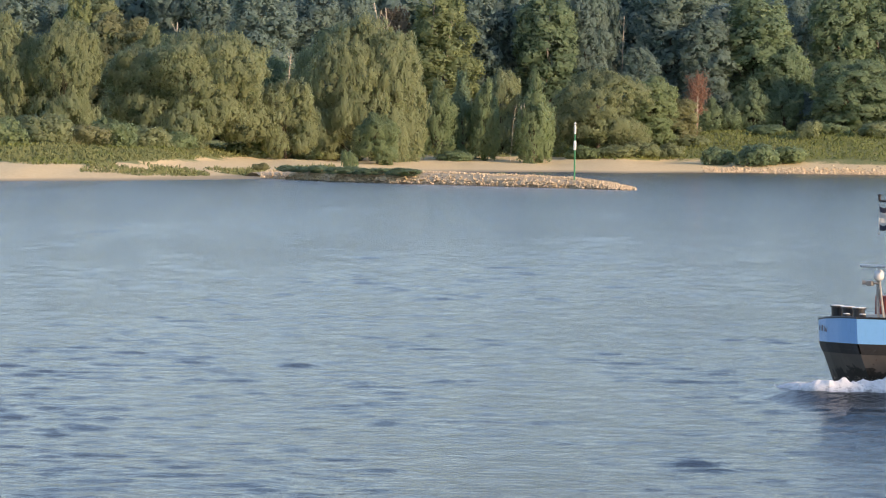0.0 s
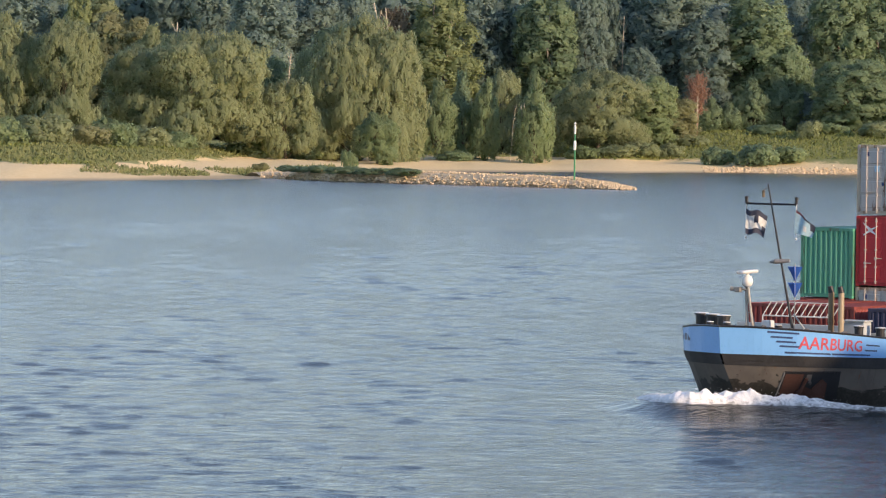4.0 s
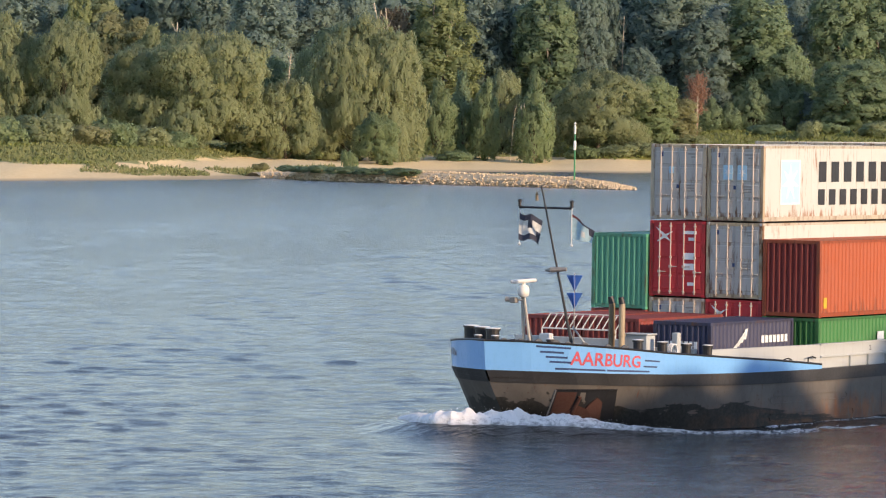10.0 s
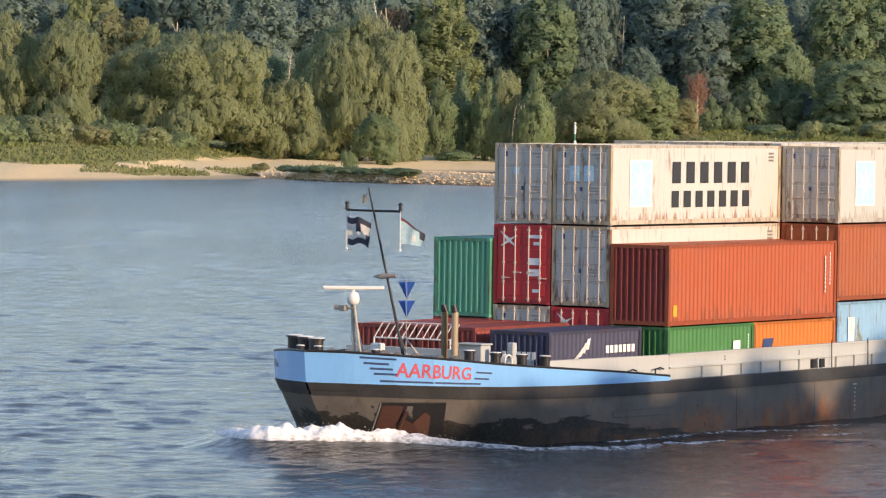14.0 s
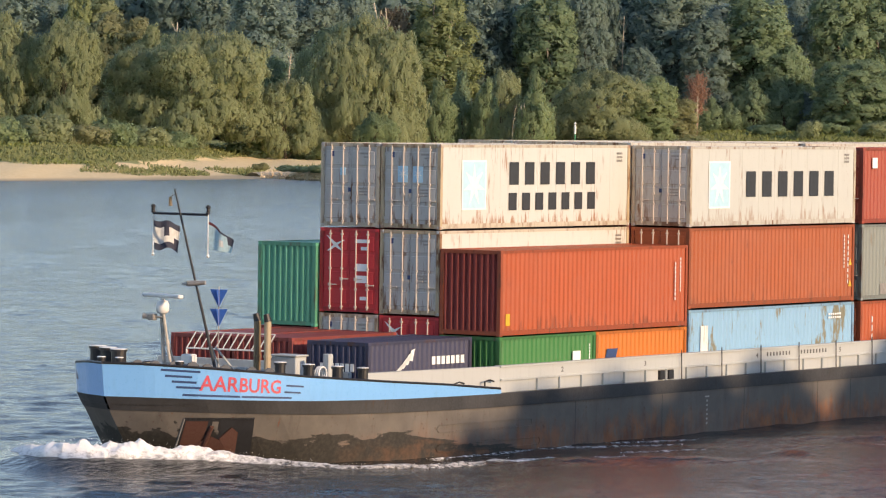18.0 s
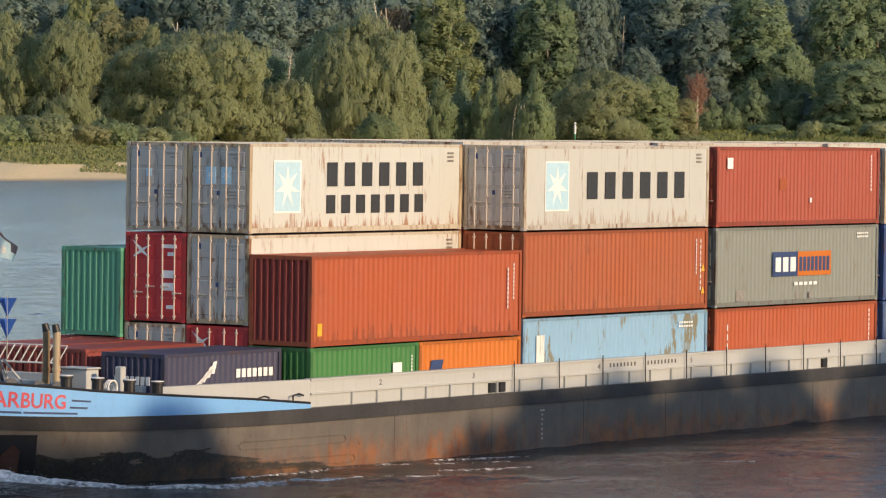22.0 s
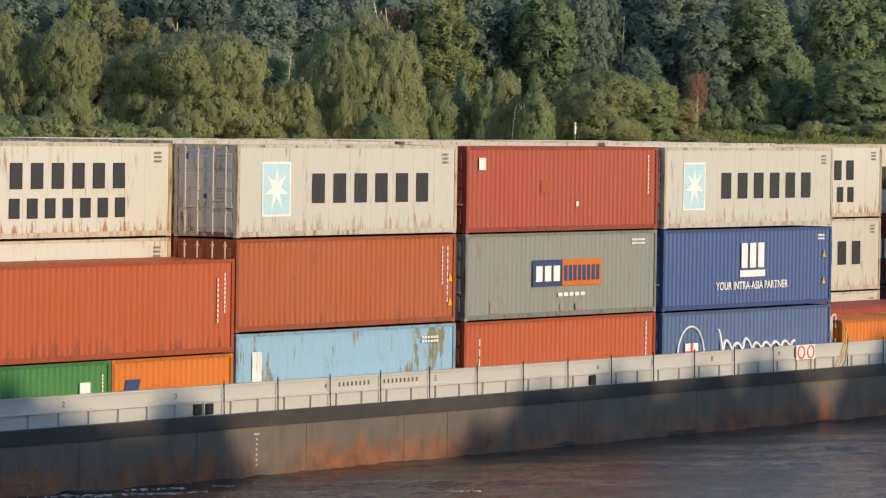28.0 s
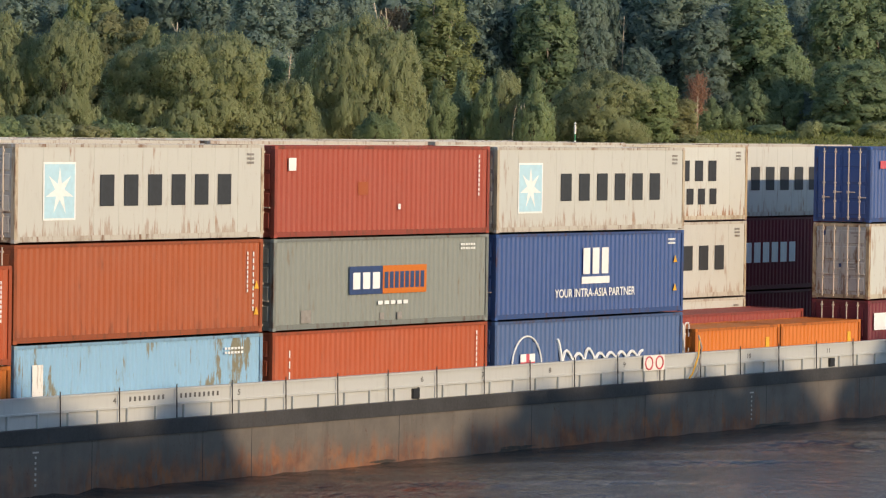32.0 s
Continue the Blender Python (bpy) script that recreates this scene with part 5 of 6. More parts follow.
foam_ridge([(-14.7, -8.6, 0.14, 0.3, 0.36), (-16.1, -6.7, 0.42, 0.5, 0.42), (-16.3, -5.5, 0.52, 0.55, 0.44), (-15.3, -4.8, 0.56, 0.55, 0.42), (-14.4, -3.7, 0.52, 0.5, 0.38), (-13.1, -2.5, 0.42, 0.45, 0.32), (-12.0, -1.0, 0.26, 0.4, 0.2),
            (-11.0, 1.4, 0.13, 0.32, 0.10), (-8.6, 3.0, 0.14, 0.30, 0.07), (-5.3, 3.3, 0.10, 0.3, 0.05)], 1000, 3, "bow_wave", "white foaming bow wave pushed along by the barge", 0.014)
foam_ridge([(-6.5, 2.7, 0.12, 0.25, 0.05), (-5.3, 3.4, 0.15, 0.42, 0.06), (-3.3, 4.4, 0.14, 0.48, 0.06), (-1.2, 5.3, 0.12, 0.48, 0.06), (0.3, 6.3, 0.08, 0.40, 0.05), (2.2, 7.6, 0.05, 0.25, 0.04)], 60, 4, "side_foam", "torn white foam line running off the hull's shoulder", 0.02)
foam_ridge([(-5.6, 1.0, 0.08, 0.14, 0.03), (-3.5, 0.95, 0.07, 0.18, 0.03), (-0.5, 0.95, 0.06, 0.16, 0.03), (3.0, 1.0, 0.05, 0.12, 0.03)], 12, 5, "side_foam", "thin white foam streak along the hull", 0.015)
for seed, path in enumerate((((2.4, 1.2, 0.05, 0.20, 0.03), (4.6, 2.4, 0.07, 0.40, 0.03), (6.5, 3.2, 0.05, 0.20, 0.03)), ((5.2, 1.0, 0.05, 0.14, 0.03), (7.4, 1.9, 0.06, 0.30, 0.03), (9.2, 2.8, 0.05, 0.16, 0.03)),
                             ((7.0, 5.2, 0.05, 0.16, 0.03), (9.2, 7.2, 0.06, 0.34, 0.03), (12.5, 8.8, 0.05, 0.18, 0.03)), ((1.8, 3.6, 0.05, 0.14, 0.03), (3.2, 4.4, 0.06, 0.30, 0.03), (5.0, 5.0, 0.05, 0.14, 0.03)))):
    foam_ridge(path, 8, 20 + seed, "wake_foam", "small fleck of white foam in the barge's wake", 0.015)


def wake_wave(u0, v0, long, height, seed):
    """One crest of the wash that runs out slantwise from the hull and travels with it."""
    rows = []
    for i in range(61):
        q = i / 60
        u, v = u0 + long * q * 0.80, v0 + long * q * 0.60
        rise = 1.5 * height * math.sin(math.pi * q) ** 0.7 * (0.85 + 0.35 * noise.noise((q * 6, seed, 0)))
        row = []
        for j in range(25):
            e = (j - 12) / 12
            r = e * 1.7
            bend = 0.35 * noise.noise((q * 5, seed + 3, 1))
            z = (rise + 0.03) * math.exp(-(r / (0.45 if r < 0 else 0.8)) ** 2) - 0.05 + 0.03 * noise.noise((u * 1.1, r * 1.6, seed))
            row.append((u - 0.6 * (r + bend), -(v + 0.8 * (r + bend)), z))
        rows.append(row)
    ob = put("wake_wave", Shape().grid(rows).mesh("wake_wave", WATER, True))
    tagged(ob, "dark smooth crest of the barge's wash", "wave", "wash of the barge", "stuff")
    RIDERS.append((ob, Matrix.Identity(4)))


for k, (u0, v0, long, height) in enumerate(((-7.6, 1.6, 15, 0.16), (2.0, 1.5, 12, 0.10), (7.0, 2.0, 16, 0.13), (12.5, 1.8, 14, 0.09), (18.0, 2.2, 17, 0.12), (24.0, 2.0, 13, 0.09), (30.0, 2.4, 16, 0.11), (36.5, 2.0, 14, 0.10),
                                            (43.0, 2.6, 16, 0.12), (49.5, 2.0, 14, 0.10), (56.0, 2.4, 15, 0.11))):
    wake_wave(u0, v0, long, height, 3.7 * k)


# ---- far bank: stone groyne, beacon, shrubs, trees ----
def stone_material():
    m, nt, b = material("pale groyne stone")
    geo = nt.nodes.new("ShaderNodeNewGeometry")
    n = noise_tex(nt, coords(nt), 3.0, 4)
    c = mix(nt, geo.outputs["Random Per Island"], (0.46, 0.34, 0.20), (0.82, 0.63, 0.40))
    c = mix(nt, ramp(nt, n, 0.4, 0.7, 0, 0.4), c, (0.2, 0.17, 0.12))
    nt.links.new(c, b.inputs["Base Color"])
    b.inputs["Roughness"].default_value = 0.9
    return m


STONE = stone_material()
SPIT = ((-30, 765, 0.9), (-24, 757, 1.2), (-16, 741, 1.6), (-7, 732, 1.8), (2, 723, 1.8), (11, 714, 1.7), (19.5, 706, 1.5), (25, 699, 0.9), (28.5, 695.5, 0.1))


def spit_line(q):
    k = min(int(q), len(SPIT) - 2)
    f = q - k
    return [SPIT[k][j] * (1 - f) + SPIT[k + 1][j] * f for j in range(3)]


def build_groyne():
    rng = random.Random(8)
    g = new("stone_groyne")
    tagged(g, "low groyne of pale heaped quarry stone running into the river", "groyne", kind="structure")
    rows = []
    for q in [i * 0.25 for i in range(33)]:
        x, y, h = spit_line(min(q, 7.999))
        rows.append([(x - 0.3 * d, y + d, z) for d, z in ((-0.5, -0.5), (1.5, h * 0.45), (4, h * 0.9), (7, h * 0.95), (11, h * 0.3), (14, -0.5))])
    part("core", Shape().grid(rows), STONE, g)
    s = Shape()
    for i in range(4200):
        q = rng.random() ** 0.9 * 7.99
        x, y, h = spit_line(q)
        d = rng.uniform(-0.8, 7.5)
        z = h * float(np.interp(d, (-0.8, 1.5, 4, 7.5), (0, 0.5, 0.92, 0.95)))
        r = rng.uniform(0.14, 0.34)
        lump(s, (x + rng.uniform(-0.6, 0.6), y + d, z + r * 0.2), r, rng)
    tagged(part("stones", s, STONE, g, "pale heaped stones"), kind="stuff")
    # stones along the far right shore
    s = Shape()
    for i in range(1500):
        x = rng.uniform(52, 110)
        d = abs(rng.gauss(0, 7))
        y = shore(x) + d
        r = rng.uniform(0.15, 0.4)
        lump(s, (x, y, bank_height(x, y) + r * 0.2), r, rng)
    ob = part("shore_stones", s, STONE, None)
    tagged(ob, "pale stones scattered along the far shore", "stones", kind="stuff")


def build_beacon():
    b = new("beacon_pole")
    tagged(b, "tall green and white river beacon pole on the groyne", "beacon")
    part("pole", Shape().tube((0, 0, 0), (0, 0, 4.5), 0.13, 0.12, 12), BEACON_GREEN, b, "green lower pole")
    part("drum", Shape().turned((0, 0, 4.5), [(0.2, 0), (0.21, 0.05), (0.21, 1.3), (0.12, 1.4)], 14), WHITE, b, "white drum")
    part("upper_pole", Shape().tube((0, 0, 5.9), (0, 0, 6.9), 0.09, n=10), BEACON_GREEN, b)
    part("top_mark", Shape().turned((0, 0, 6.9), [(0.12, 0), (0.16, 0.05), (0.16, 1.2), (0.1, 1.3), (0.05, 1.45)], 12).turned((0, 0, 8.3), [(0.05, 0), (0.24, 0.2), (0.05, 0.42)], 12), WHITE, b, "white top mark")
    b.matrix_basis = pose(19.8, 705, 1.35)


BEACON_GREEN = plain("beacon green paint", (0.03, 0.25, 0.10), 0.5)
build_groyne()
build_beacon()


BARK = plain("grey brown bark", (0.13, 0.10, 0.075), 0.95, vary=0.3)
DEAD = plain("bleached dead wood", (0.50, 0.43, 0.34), 0.9)
WILLOW = leaf_material("willow leaves", (0.265, 0.325, 0.19), (0.43, 0.48, 0.28), 0.62)
OLIVE = leaf_material("olive brown leaves", (0.25, 0.28, 0.16), (0.40, 0.41, 0.23), 0.62)
BROAD = leaf_material("broad green leaves", (0.20, 0.29, 0.19), (0.35, 0.46, 0.28), 0.62)
# bluish, lifted leaf colour stands in for the haze over the far wood
POPLAR = leaf_material("haze-blued poplar leaves", (0.205, 0.295, 0.275), (0.315, 0.42, 0.355), 0.62)
FRESH = leaf_material("yellow green leaves", (0.205, 0.275, 0.15), (0.36, 0.42, 0.215), 0.6)
RUSSET = leaf_material("reddish brown leaves", (0.24, 0.20, 0.14), (0.42, 0.32, 0.20), 0.5)
DRY = leaf_material("dry brown leaves", (0.30, 0.17, 0.125), (0.45, 0.28, 0.20), 0.4)
HERB = leaf_material("dry herbs and grass", (0.19, 0.24, 0.09), (0.38, 0.38, 0.17), 0.4)
MEADOW = leaf_material("fresh meadow herbs", (0.16, 0.21, 0.06), (0.33, 0.36, 0.12), 0.4)
SHRUB = leaf_material("shrub leaves", (0.215, 0.30, 0.165), (0.37, 0.46, 0.255), 0.62)


def leaf_mesh(name, mat, centres, axes, widths, out=None):
    """Diamond leaf sprays from arrays of centres, long half-axes and half-widths."""
    n = len(centres)
    if out is not None:
        face = unit(np.cross(axes, widths))
        turn = np.where((face * out).sum(1, keepdims=True) < 0, -1.0, 1.0)
        widths, face = widths * turn, face * turn
    v = np.stack([centres - axes, centres - widths + axes * 0.1, centres + axes, centres + widths + axes * 0.1], axis=1).reshape(-1, 3)
    me = bpy.data.meshes.new(name)
    me.vertices.add(n * 4)
    me.vertices.foreach_set("co", v.astype(np.float32).ravel())
    me.loops.add(n * 4)
    me.loops.foreach_set("vertex_index", np.arange(n * 4, dtype=np.int32))
    me.polygons.add(n)
    me.polygons.foreach_set("loop_start", np.arange(0, n * 4, 4, dtype=np.int32))
    me.update(calc_edges=True)
    me.materials.append(mat)
    if out is not None:
        # leaves share the light of the tuft that they belong to
        me.polygons.foreach_set("use_smooth", [True] * n)
        soft = np.repeat(unit(out + face * 0.25), 4, axis=0)
        at = me.attributes.new("custom_normal", "FLOAT_VECTOR", "POINT")
        at.data.foreach_set("vector", soft.astype(np.float32).ravel())
    return me


def unit(a):
    return a / np.maximum(np.linalg.norm(a, axis=1, keepdims=True), 1e-6)


REF = {"willow": (21.0, 18.0), "grand": (23.0, 30.0), "broad": (20.0, 14.0), "sapling": (14.0, 9.5), "poplar": (40.0, 13.0), "fill": (44.0, 18.0), "shade": (16.0, 12.5), "shrub": (4.0, 6.0)}
# tuft radius, tuft stretch upwards, leaf half-length, leaf slimness, cover
LOOK = {"willow": (0.95, 1.25, 0.23, 0.46, 0.75), "grand": (1.0, 1.3, 0.24, 0.46, 0.75), "broad": (0.85, 0.95, 0.22, 0.66, 0.85), "sapling": (0.70, 1.6, 0.20, 0.55, 0.85),
        "poplar": (1.15, 1.35, 0.34, 0.66, 0.65), "fill": (2.2, 1.2, 0.95, 0.66, 0.55), "shade": (0.35, 1.0, 0.48, 0.66, 0.75), "shrub": (0.5, 1.2, 0.20, 0.5, 0.65)}


def lobes_of(kind, g, seed=0):
    """The boughs of a crown, as ellipsoids (x, y, z, radius across, radius up) in a tree of height 1 and width 1."""
    out = []
    turn = g.uniform(0, 6.28)
    if kind in ("willow", "grand"):
        many = 7 if kind == "willow" else 11
        out.append((g.uniform(-0.08, 0.08), 0, 0.66, 0.30, 0.30))
        for i in range(many):
            a = turn + 6.283 * i / many + g.uniform(-0.3, 0.3)
            r = g.uniform(0.22, 0.34)
            out.append((r * math.cos(a), r * math.sin(a), g.uniform(0.50, 0.76), g.uniform(0.14, 0.21), g.uniform(0.16, 0.22)))
        for i in range(many + 2):
            a = turn + 0.4 + 6.283 * i / (many + 2) + g.uniform(-0.3, 0.3)
            r = g.uniform(0.28, 0.39)
            out.append((r * math.cos(a), r * math.sin(a), g.uniform(0.14, 0.40), g.uniform(0.11, 0.17), g.uniform(0.12, 0.19)))
    elif kind == "broad":
        for i in range(20):
            a, h = turn + i * 2.4, 0.14 + 0.72 * (i + g.uniform(-0.6, 0.6)) / 19
            r = 0.32 * math.sqrt(max(0.06, 1 - ((h - 0.42) / 0.52) ** 2)) * g.uniform(0.75, 1.1)
            out.append((r * math.cos(a), r * math.sin(a), h, g.uniform(0.14, 0.22), g.uniform(0.09, 0.15)))
        out.append((0, 0, 0.45, 0.26, 0.36))
    elif kind == "shade":
        rng = random.Random(seed)
        for i in range(60):
            a, h = rng.uniform(0, 6.283), rng.uniform(0.10, 0.93)
            r = 0.40 * math.sqrt(max(0.04, 1 - ((h - 0.45) / 0.55) ** 2)) * rng.uniform(0.5, 1.05)
            k = rng.uniform(0.10, 0.19) * 0.95
            out.append((r * math.cos(a), r * math.sin(a), h, k, k * 0.78))
        out += [(0.08 * math.cos(i * 2), 0.08 * math.sin(i * 2), 0.2 + 0.08 * i, 0.16, 0.125) for i in range(8)]
    elif kind == "shrub":
        for i in range(9):
            a, r = turn + i * 2.4, 0.36 * math.sqrt((i + 0.3) / 9)
            out.append((r * math.cos(a), r * math.sin(a), g.uniform(0.25, 0.62) * (1.1 - r), g.uniform(0.14, 0.22), g.uniform(0.22, 0.36)))
    elif kind == "sapling":
        for i in range(12):
            a = turn + i * 2.4
            r = g.uniform(0.10, 0.33)
            h = g.uniform(0.22, 0.44) + (0.33 - r) * 0.7
            out.append((r * math.cos(a), r * math.sin(a), h, g.uniform(0.12, 0.18), g.uniform(0.20, 0.33)))
        out += [(0.05, 0, 0.62, 0.13, 0.36), (0, 0, 0.22, 0.34, 0.20)]
    else:
        for i in range(34):
            a, h = turn + i * 2.4, 0.06 + 0.84 * (i + g.uniform(-0.8, 0.8)) / 33
            r = (0.33 if h < 0.66 else 0.33 * (1 - 0.50 * (h - 0.66) / 0.34)) * g.uniform(0.55, 1.15)
            out.append((r * math.cos(a), r * math.sin(a), h, g.uniform(0.13, 0.24), g.uniform(0.05, 0.09)))
        out += [(0, 0, 0.2, 0.26, 0.2), (0, 0, 0.5, 0.26, 0.24), (0, 0, 0.75, 0.17, 0.2)]
    return np.array(out)


TREE_MESH = {}


def tree_meshes(kind, variant, mat):
    """Trunk with limbs, and a crown of leafy tufts borne by the boughs."""
    key = (kind, variant)
    if key not in TREE_MESH:
        TREE_MESH[key] = (make_trunk(kind, variant), crown_arrays(kind, variant))
    if (*key, mat.name) not in TREE_MESH:
        TREE_MESH[(*key, mat.name)] = leaf_mesh("crown", mat, *TREE_MESH[key][1])
    return TREE_MESH[key][0], TREE_MESH[(*key, mat.name)]


def seed_of(kind, variant):
    return sum(ord(c) * (i + 3) for i, c in enumerate(kind)) + variant * 31


def make_trunk(kind, variant):
    g = np.random.RandomState(seed_of(kind, variant))
    tall, wide = REF[kind]
    lobes = lobes_of(kind, g, 2587 + variant * 17)
    s = Shape()
    bend = g.uniform(-0.02, 0.02, (5, 2)) * wide
    spine = [Vector((bend[i][0] * i, bend[i][1] * i, tall * h)) for i, h in enumerate((0.0, 0.12, 0.3, 0.5, 0.72))]
    r0 = 0.020 * tall
    for i in range(4):
        s.tube(spine[i], spine[i + 1], r0 * (1 - 0.2 * i), r0 * (1 - 0.2 * (i + 1)), 8, False)
    for bx, by, bz, ra, ru in lobes[:20]:
        k = min(3, max(0, int(bz * 4)))
        end = Vector((bx * wide, by * wide, bz * tall))
        mid = spine[k].lerp(end, 0.5) + Vector((0, 0, tall * 0.03))
        s.tube(spine[k], mid, r0 * 0.32, r0 * 0.2, 5, False)
        s.tube(mid, end, r0 * 0.2, r0 * 0.06, 5, False)
    return s.mesh("trunk", BARK)


def crown_arrays(kind, variant):
    g = np.random.RandomState(seed_of(kind, variant))
    tall, wide = REF[kind]
    tuft, rise, leaf, slim, cover = LOOK[kind]
    lobes = lobes_of(kind, g, 2587 + variant * 17) * np.array([wide, wide, tall, wide, tall])
    mids, radii = lobes[:, :3], lobes[:, [3, 3, 4]]
    heart = np.array([0, 0, tall * 0.40])
    cs, ax, wd, ot = [], [], [], []
    for b in range(len(lobes)):
        ra, ru = lobes[b, 3:]
        area = 4 * math.pi * ra * (ra + 2 * ru) / 3
        n = int(area / (tuft * tuft * rise * 1.5)) + 4
        d = unit(g.normal(size=(n, 3)))
        d[:, 2] = np.where((d[:, 2] < -0.55) & (g.uniform(0, 1, n) < 0.6), -d[:, 2], d[:, 2])
        swell = 1 + 0.13 * np.sin(d[:, :1] * 5 + b) * np.cos(d[:, 1:2] * 6 + 2 * b) + 0.10 * np.sin(d[:, 2:] * 9 + b)
        c = mids[b] + d * radii[b] * swell * g.uniform(0.84, 1.06, (n, 1))
        deep = np.linalg.norm((c[:, None, :] - mids[None]) / radii[None], axis=2)
        deep[:, b] = 9
        keep = deep.min(1) > 0.86
        c, d = c[keep], d[keep]
        n = len(c)
        if n == 0:
            continue
        size = tuft * g.uniform(0.65, 1.3, n)
        for share, near, far, grow in ((1.0, 0.74, 1.05, 1.0), (0.16, 0.45, 0.76, 2.0)):
            m = int(cover * share * 2.6 * tuft * tuft * rise / (leaf * leaf * slim * 2)) + 1
            k = np.repeat(np.arange(n), m)
            e = unit(g.normal(size=(n * m, 3)) + d[k] * 0.7)
            spread = g.uniform(near, far, (n * m, 1)) + (g.uniform(0, 1, (n * m, 1)) ** 14) * 0.6 * (share == 1.0)
            p = c[k] + e * size[k][:, None] * spread * np.array([1, 1, rise])
            if kind in ("willow", "grand"):
                a = np.stack([e[:, 0] * 0.4, e[:, 1] * 0.4, -np.ones(len(k))], 1) + g.normal(size=(len(k), 3)) * 0.4
            elif kind == "sapling":
                a = e * 0.5 + np.array([0, 0, 0.9]) + g.normal(size=(len(k), 3)) * 0.4
            else:
                a = g.normal(size=(len(k), 3))
                a -= e * (a * e).sum(1, keepdims=True) * 0.8
            a = unit(a)
            w = unit(np.cross(a, unit(e + d[k] * 0.5 + g.normal(size=(len(k), 3)) * 0.15)))
            long = leaf * grow * g.uniform(0.6, 1.25, (len(k), 1))
            whole = unit((p - heart) * np.array([1, 1, 0.6]))
            cs.append(p), ax.append(a * long), wd.append(w * long * slim)
            ot.append(unit(d[k] * 0.55 + e * 0.50 + whole * 0.35))
    p = np.concatenate(cs)
    p[:, 2] = np.maximum(p[:, 2], 0.15)
    return p, np.concatenate(ax), np.concatenate(wd), np.concatenate(ot)


NAMES = {"willow": "willow_tree", "grand": "willow_tree", "broad": "broadleaf_tree", "sapling": "young_tree", "poplar": "poplar_tree", "fill": "poplar_tree", "shade": "broadleaf_tree"}


def tree(kind, variant, mat, x, y, top, wide, label, group, ground=None, turn=None):
    z = (bank_height(x, y) if ground is None else ground) - 0.15
    ref_tall, ref_wide = REF[kind]
    trunk, crown = tree_meshes(kind, variant, mat)
    t = new(NAMES[kind])
    tagged(t, label, "tree", group)
    put("trunk", trunk, t)
    put("crown", crown, t)
    k = wide / ref_wide
    t.matrix_basis = pose(x, y, z, 0, 0, (x * 57 + y * 13) % 360 if turn is None else turn) @ Matrix.Diagonal((k, k, (top - z) / ref_tall, 1))
    return t


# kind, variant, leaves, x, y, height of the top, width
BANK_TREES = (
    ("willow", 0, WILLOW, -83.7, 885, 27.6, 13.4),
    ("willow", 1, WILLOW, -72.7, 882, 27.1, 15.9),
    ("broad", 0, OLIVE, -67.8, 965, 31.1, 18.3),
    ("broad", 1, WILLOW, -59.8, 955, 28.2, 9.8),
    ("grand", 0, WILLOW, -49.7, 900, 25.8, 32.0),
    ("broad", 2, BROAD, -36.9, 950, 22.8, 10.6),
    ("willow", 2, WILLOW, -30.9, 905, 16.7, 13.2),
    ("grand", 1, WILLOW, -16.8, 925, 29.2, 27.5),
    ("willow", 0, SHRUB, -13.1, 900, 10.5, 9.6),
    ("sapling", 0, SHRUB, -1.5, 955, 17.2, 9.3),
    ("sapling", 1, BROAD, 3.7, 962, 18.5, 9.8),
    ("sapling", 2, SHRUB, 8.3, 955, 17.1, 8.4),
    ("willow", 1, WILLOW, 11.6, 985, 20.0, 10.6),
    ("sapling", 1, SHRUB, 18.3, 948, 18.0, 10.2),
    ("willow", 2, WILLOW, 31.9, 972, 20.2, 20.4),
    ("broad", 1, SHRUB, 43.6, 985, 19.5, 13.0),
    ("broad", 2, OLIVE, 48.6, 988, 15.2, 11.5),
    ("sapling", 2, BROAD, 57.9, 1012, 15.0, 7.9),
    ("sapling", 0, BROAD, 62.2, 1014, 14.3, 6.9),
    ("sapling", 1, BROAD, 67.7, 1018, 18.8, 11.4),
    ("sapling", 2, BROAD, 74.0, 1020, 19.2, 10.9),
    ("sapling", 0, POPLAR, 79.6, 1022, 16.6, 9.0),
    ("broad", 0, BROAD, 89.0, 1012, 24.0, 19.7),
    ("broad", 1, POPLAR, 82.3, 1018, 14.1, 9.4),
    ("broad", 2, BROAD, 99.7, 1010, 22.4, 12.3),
)
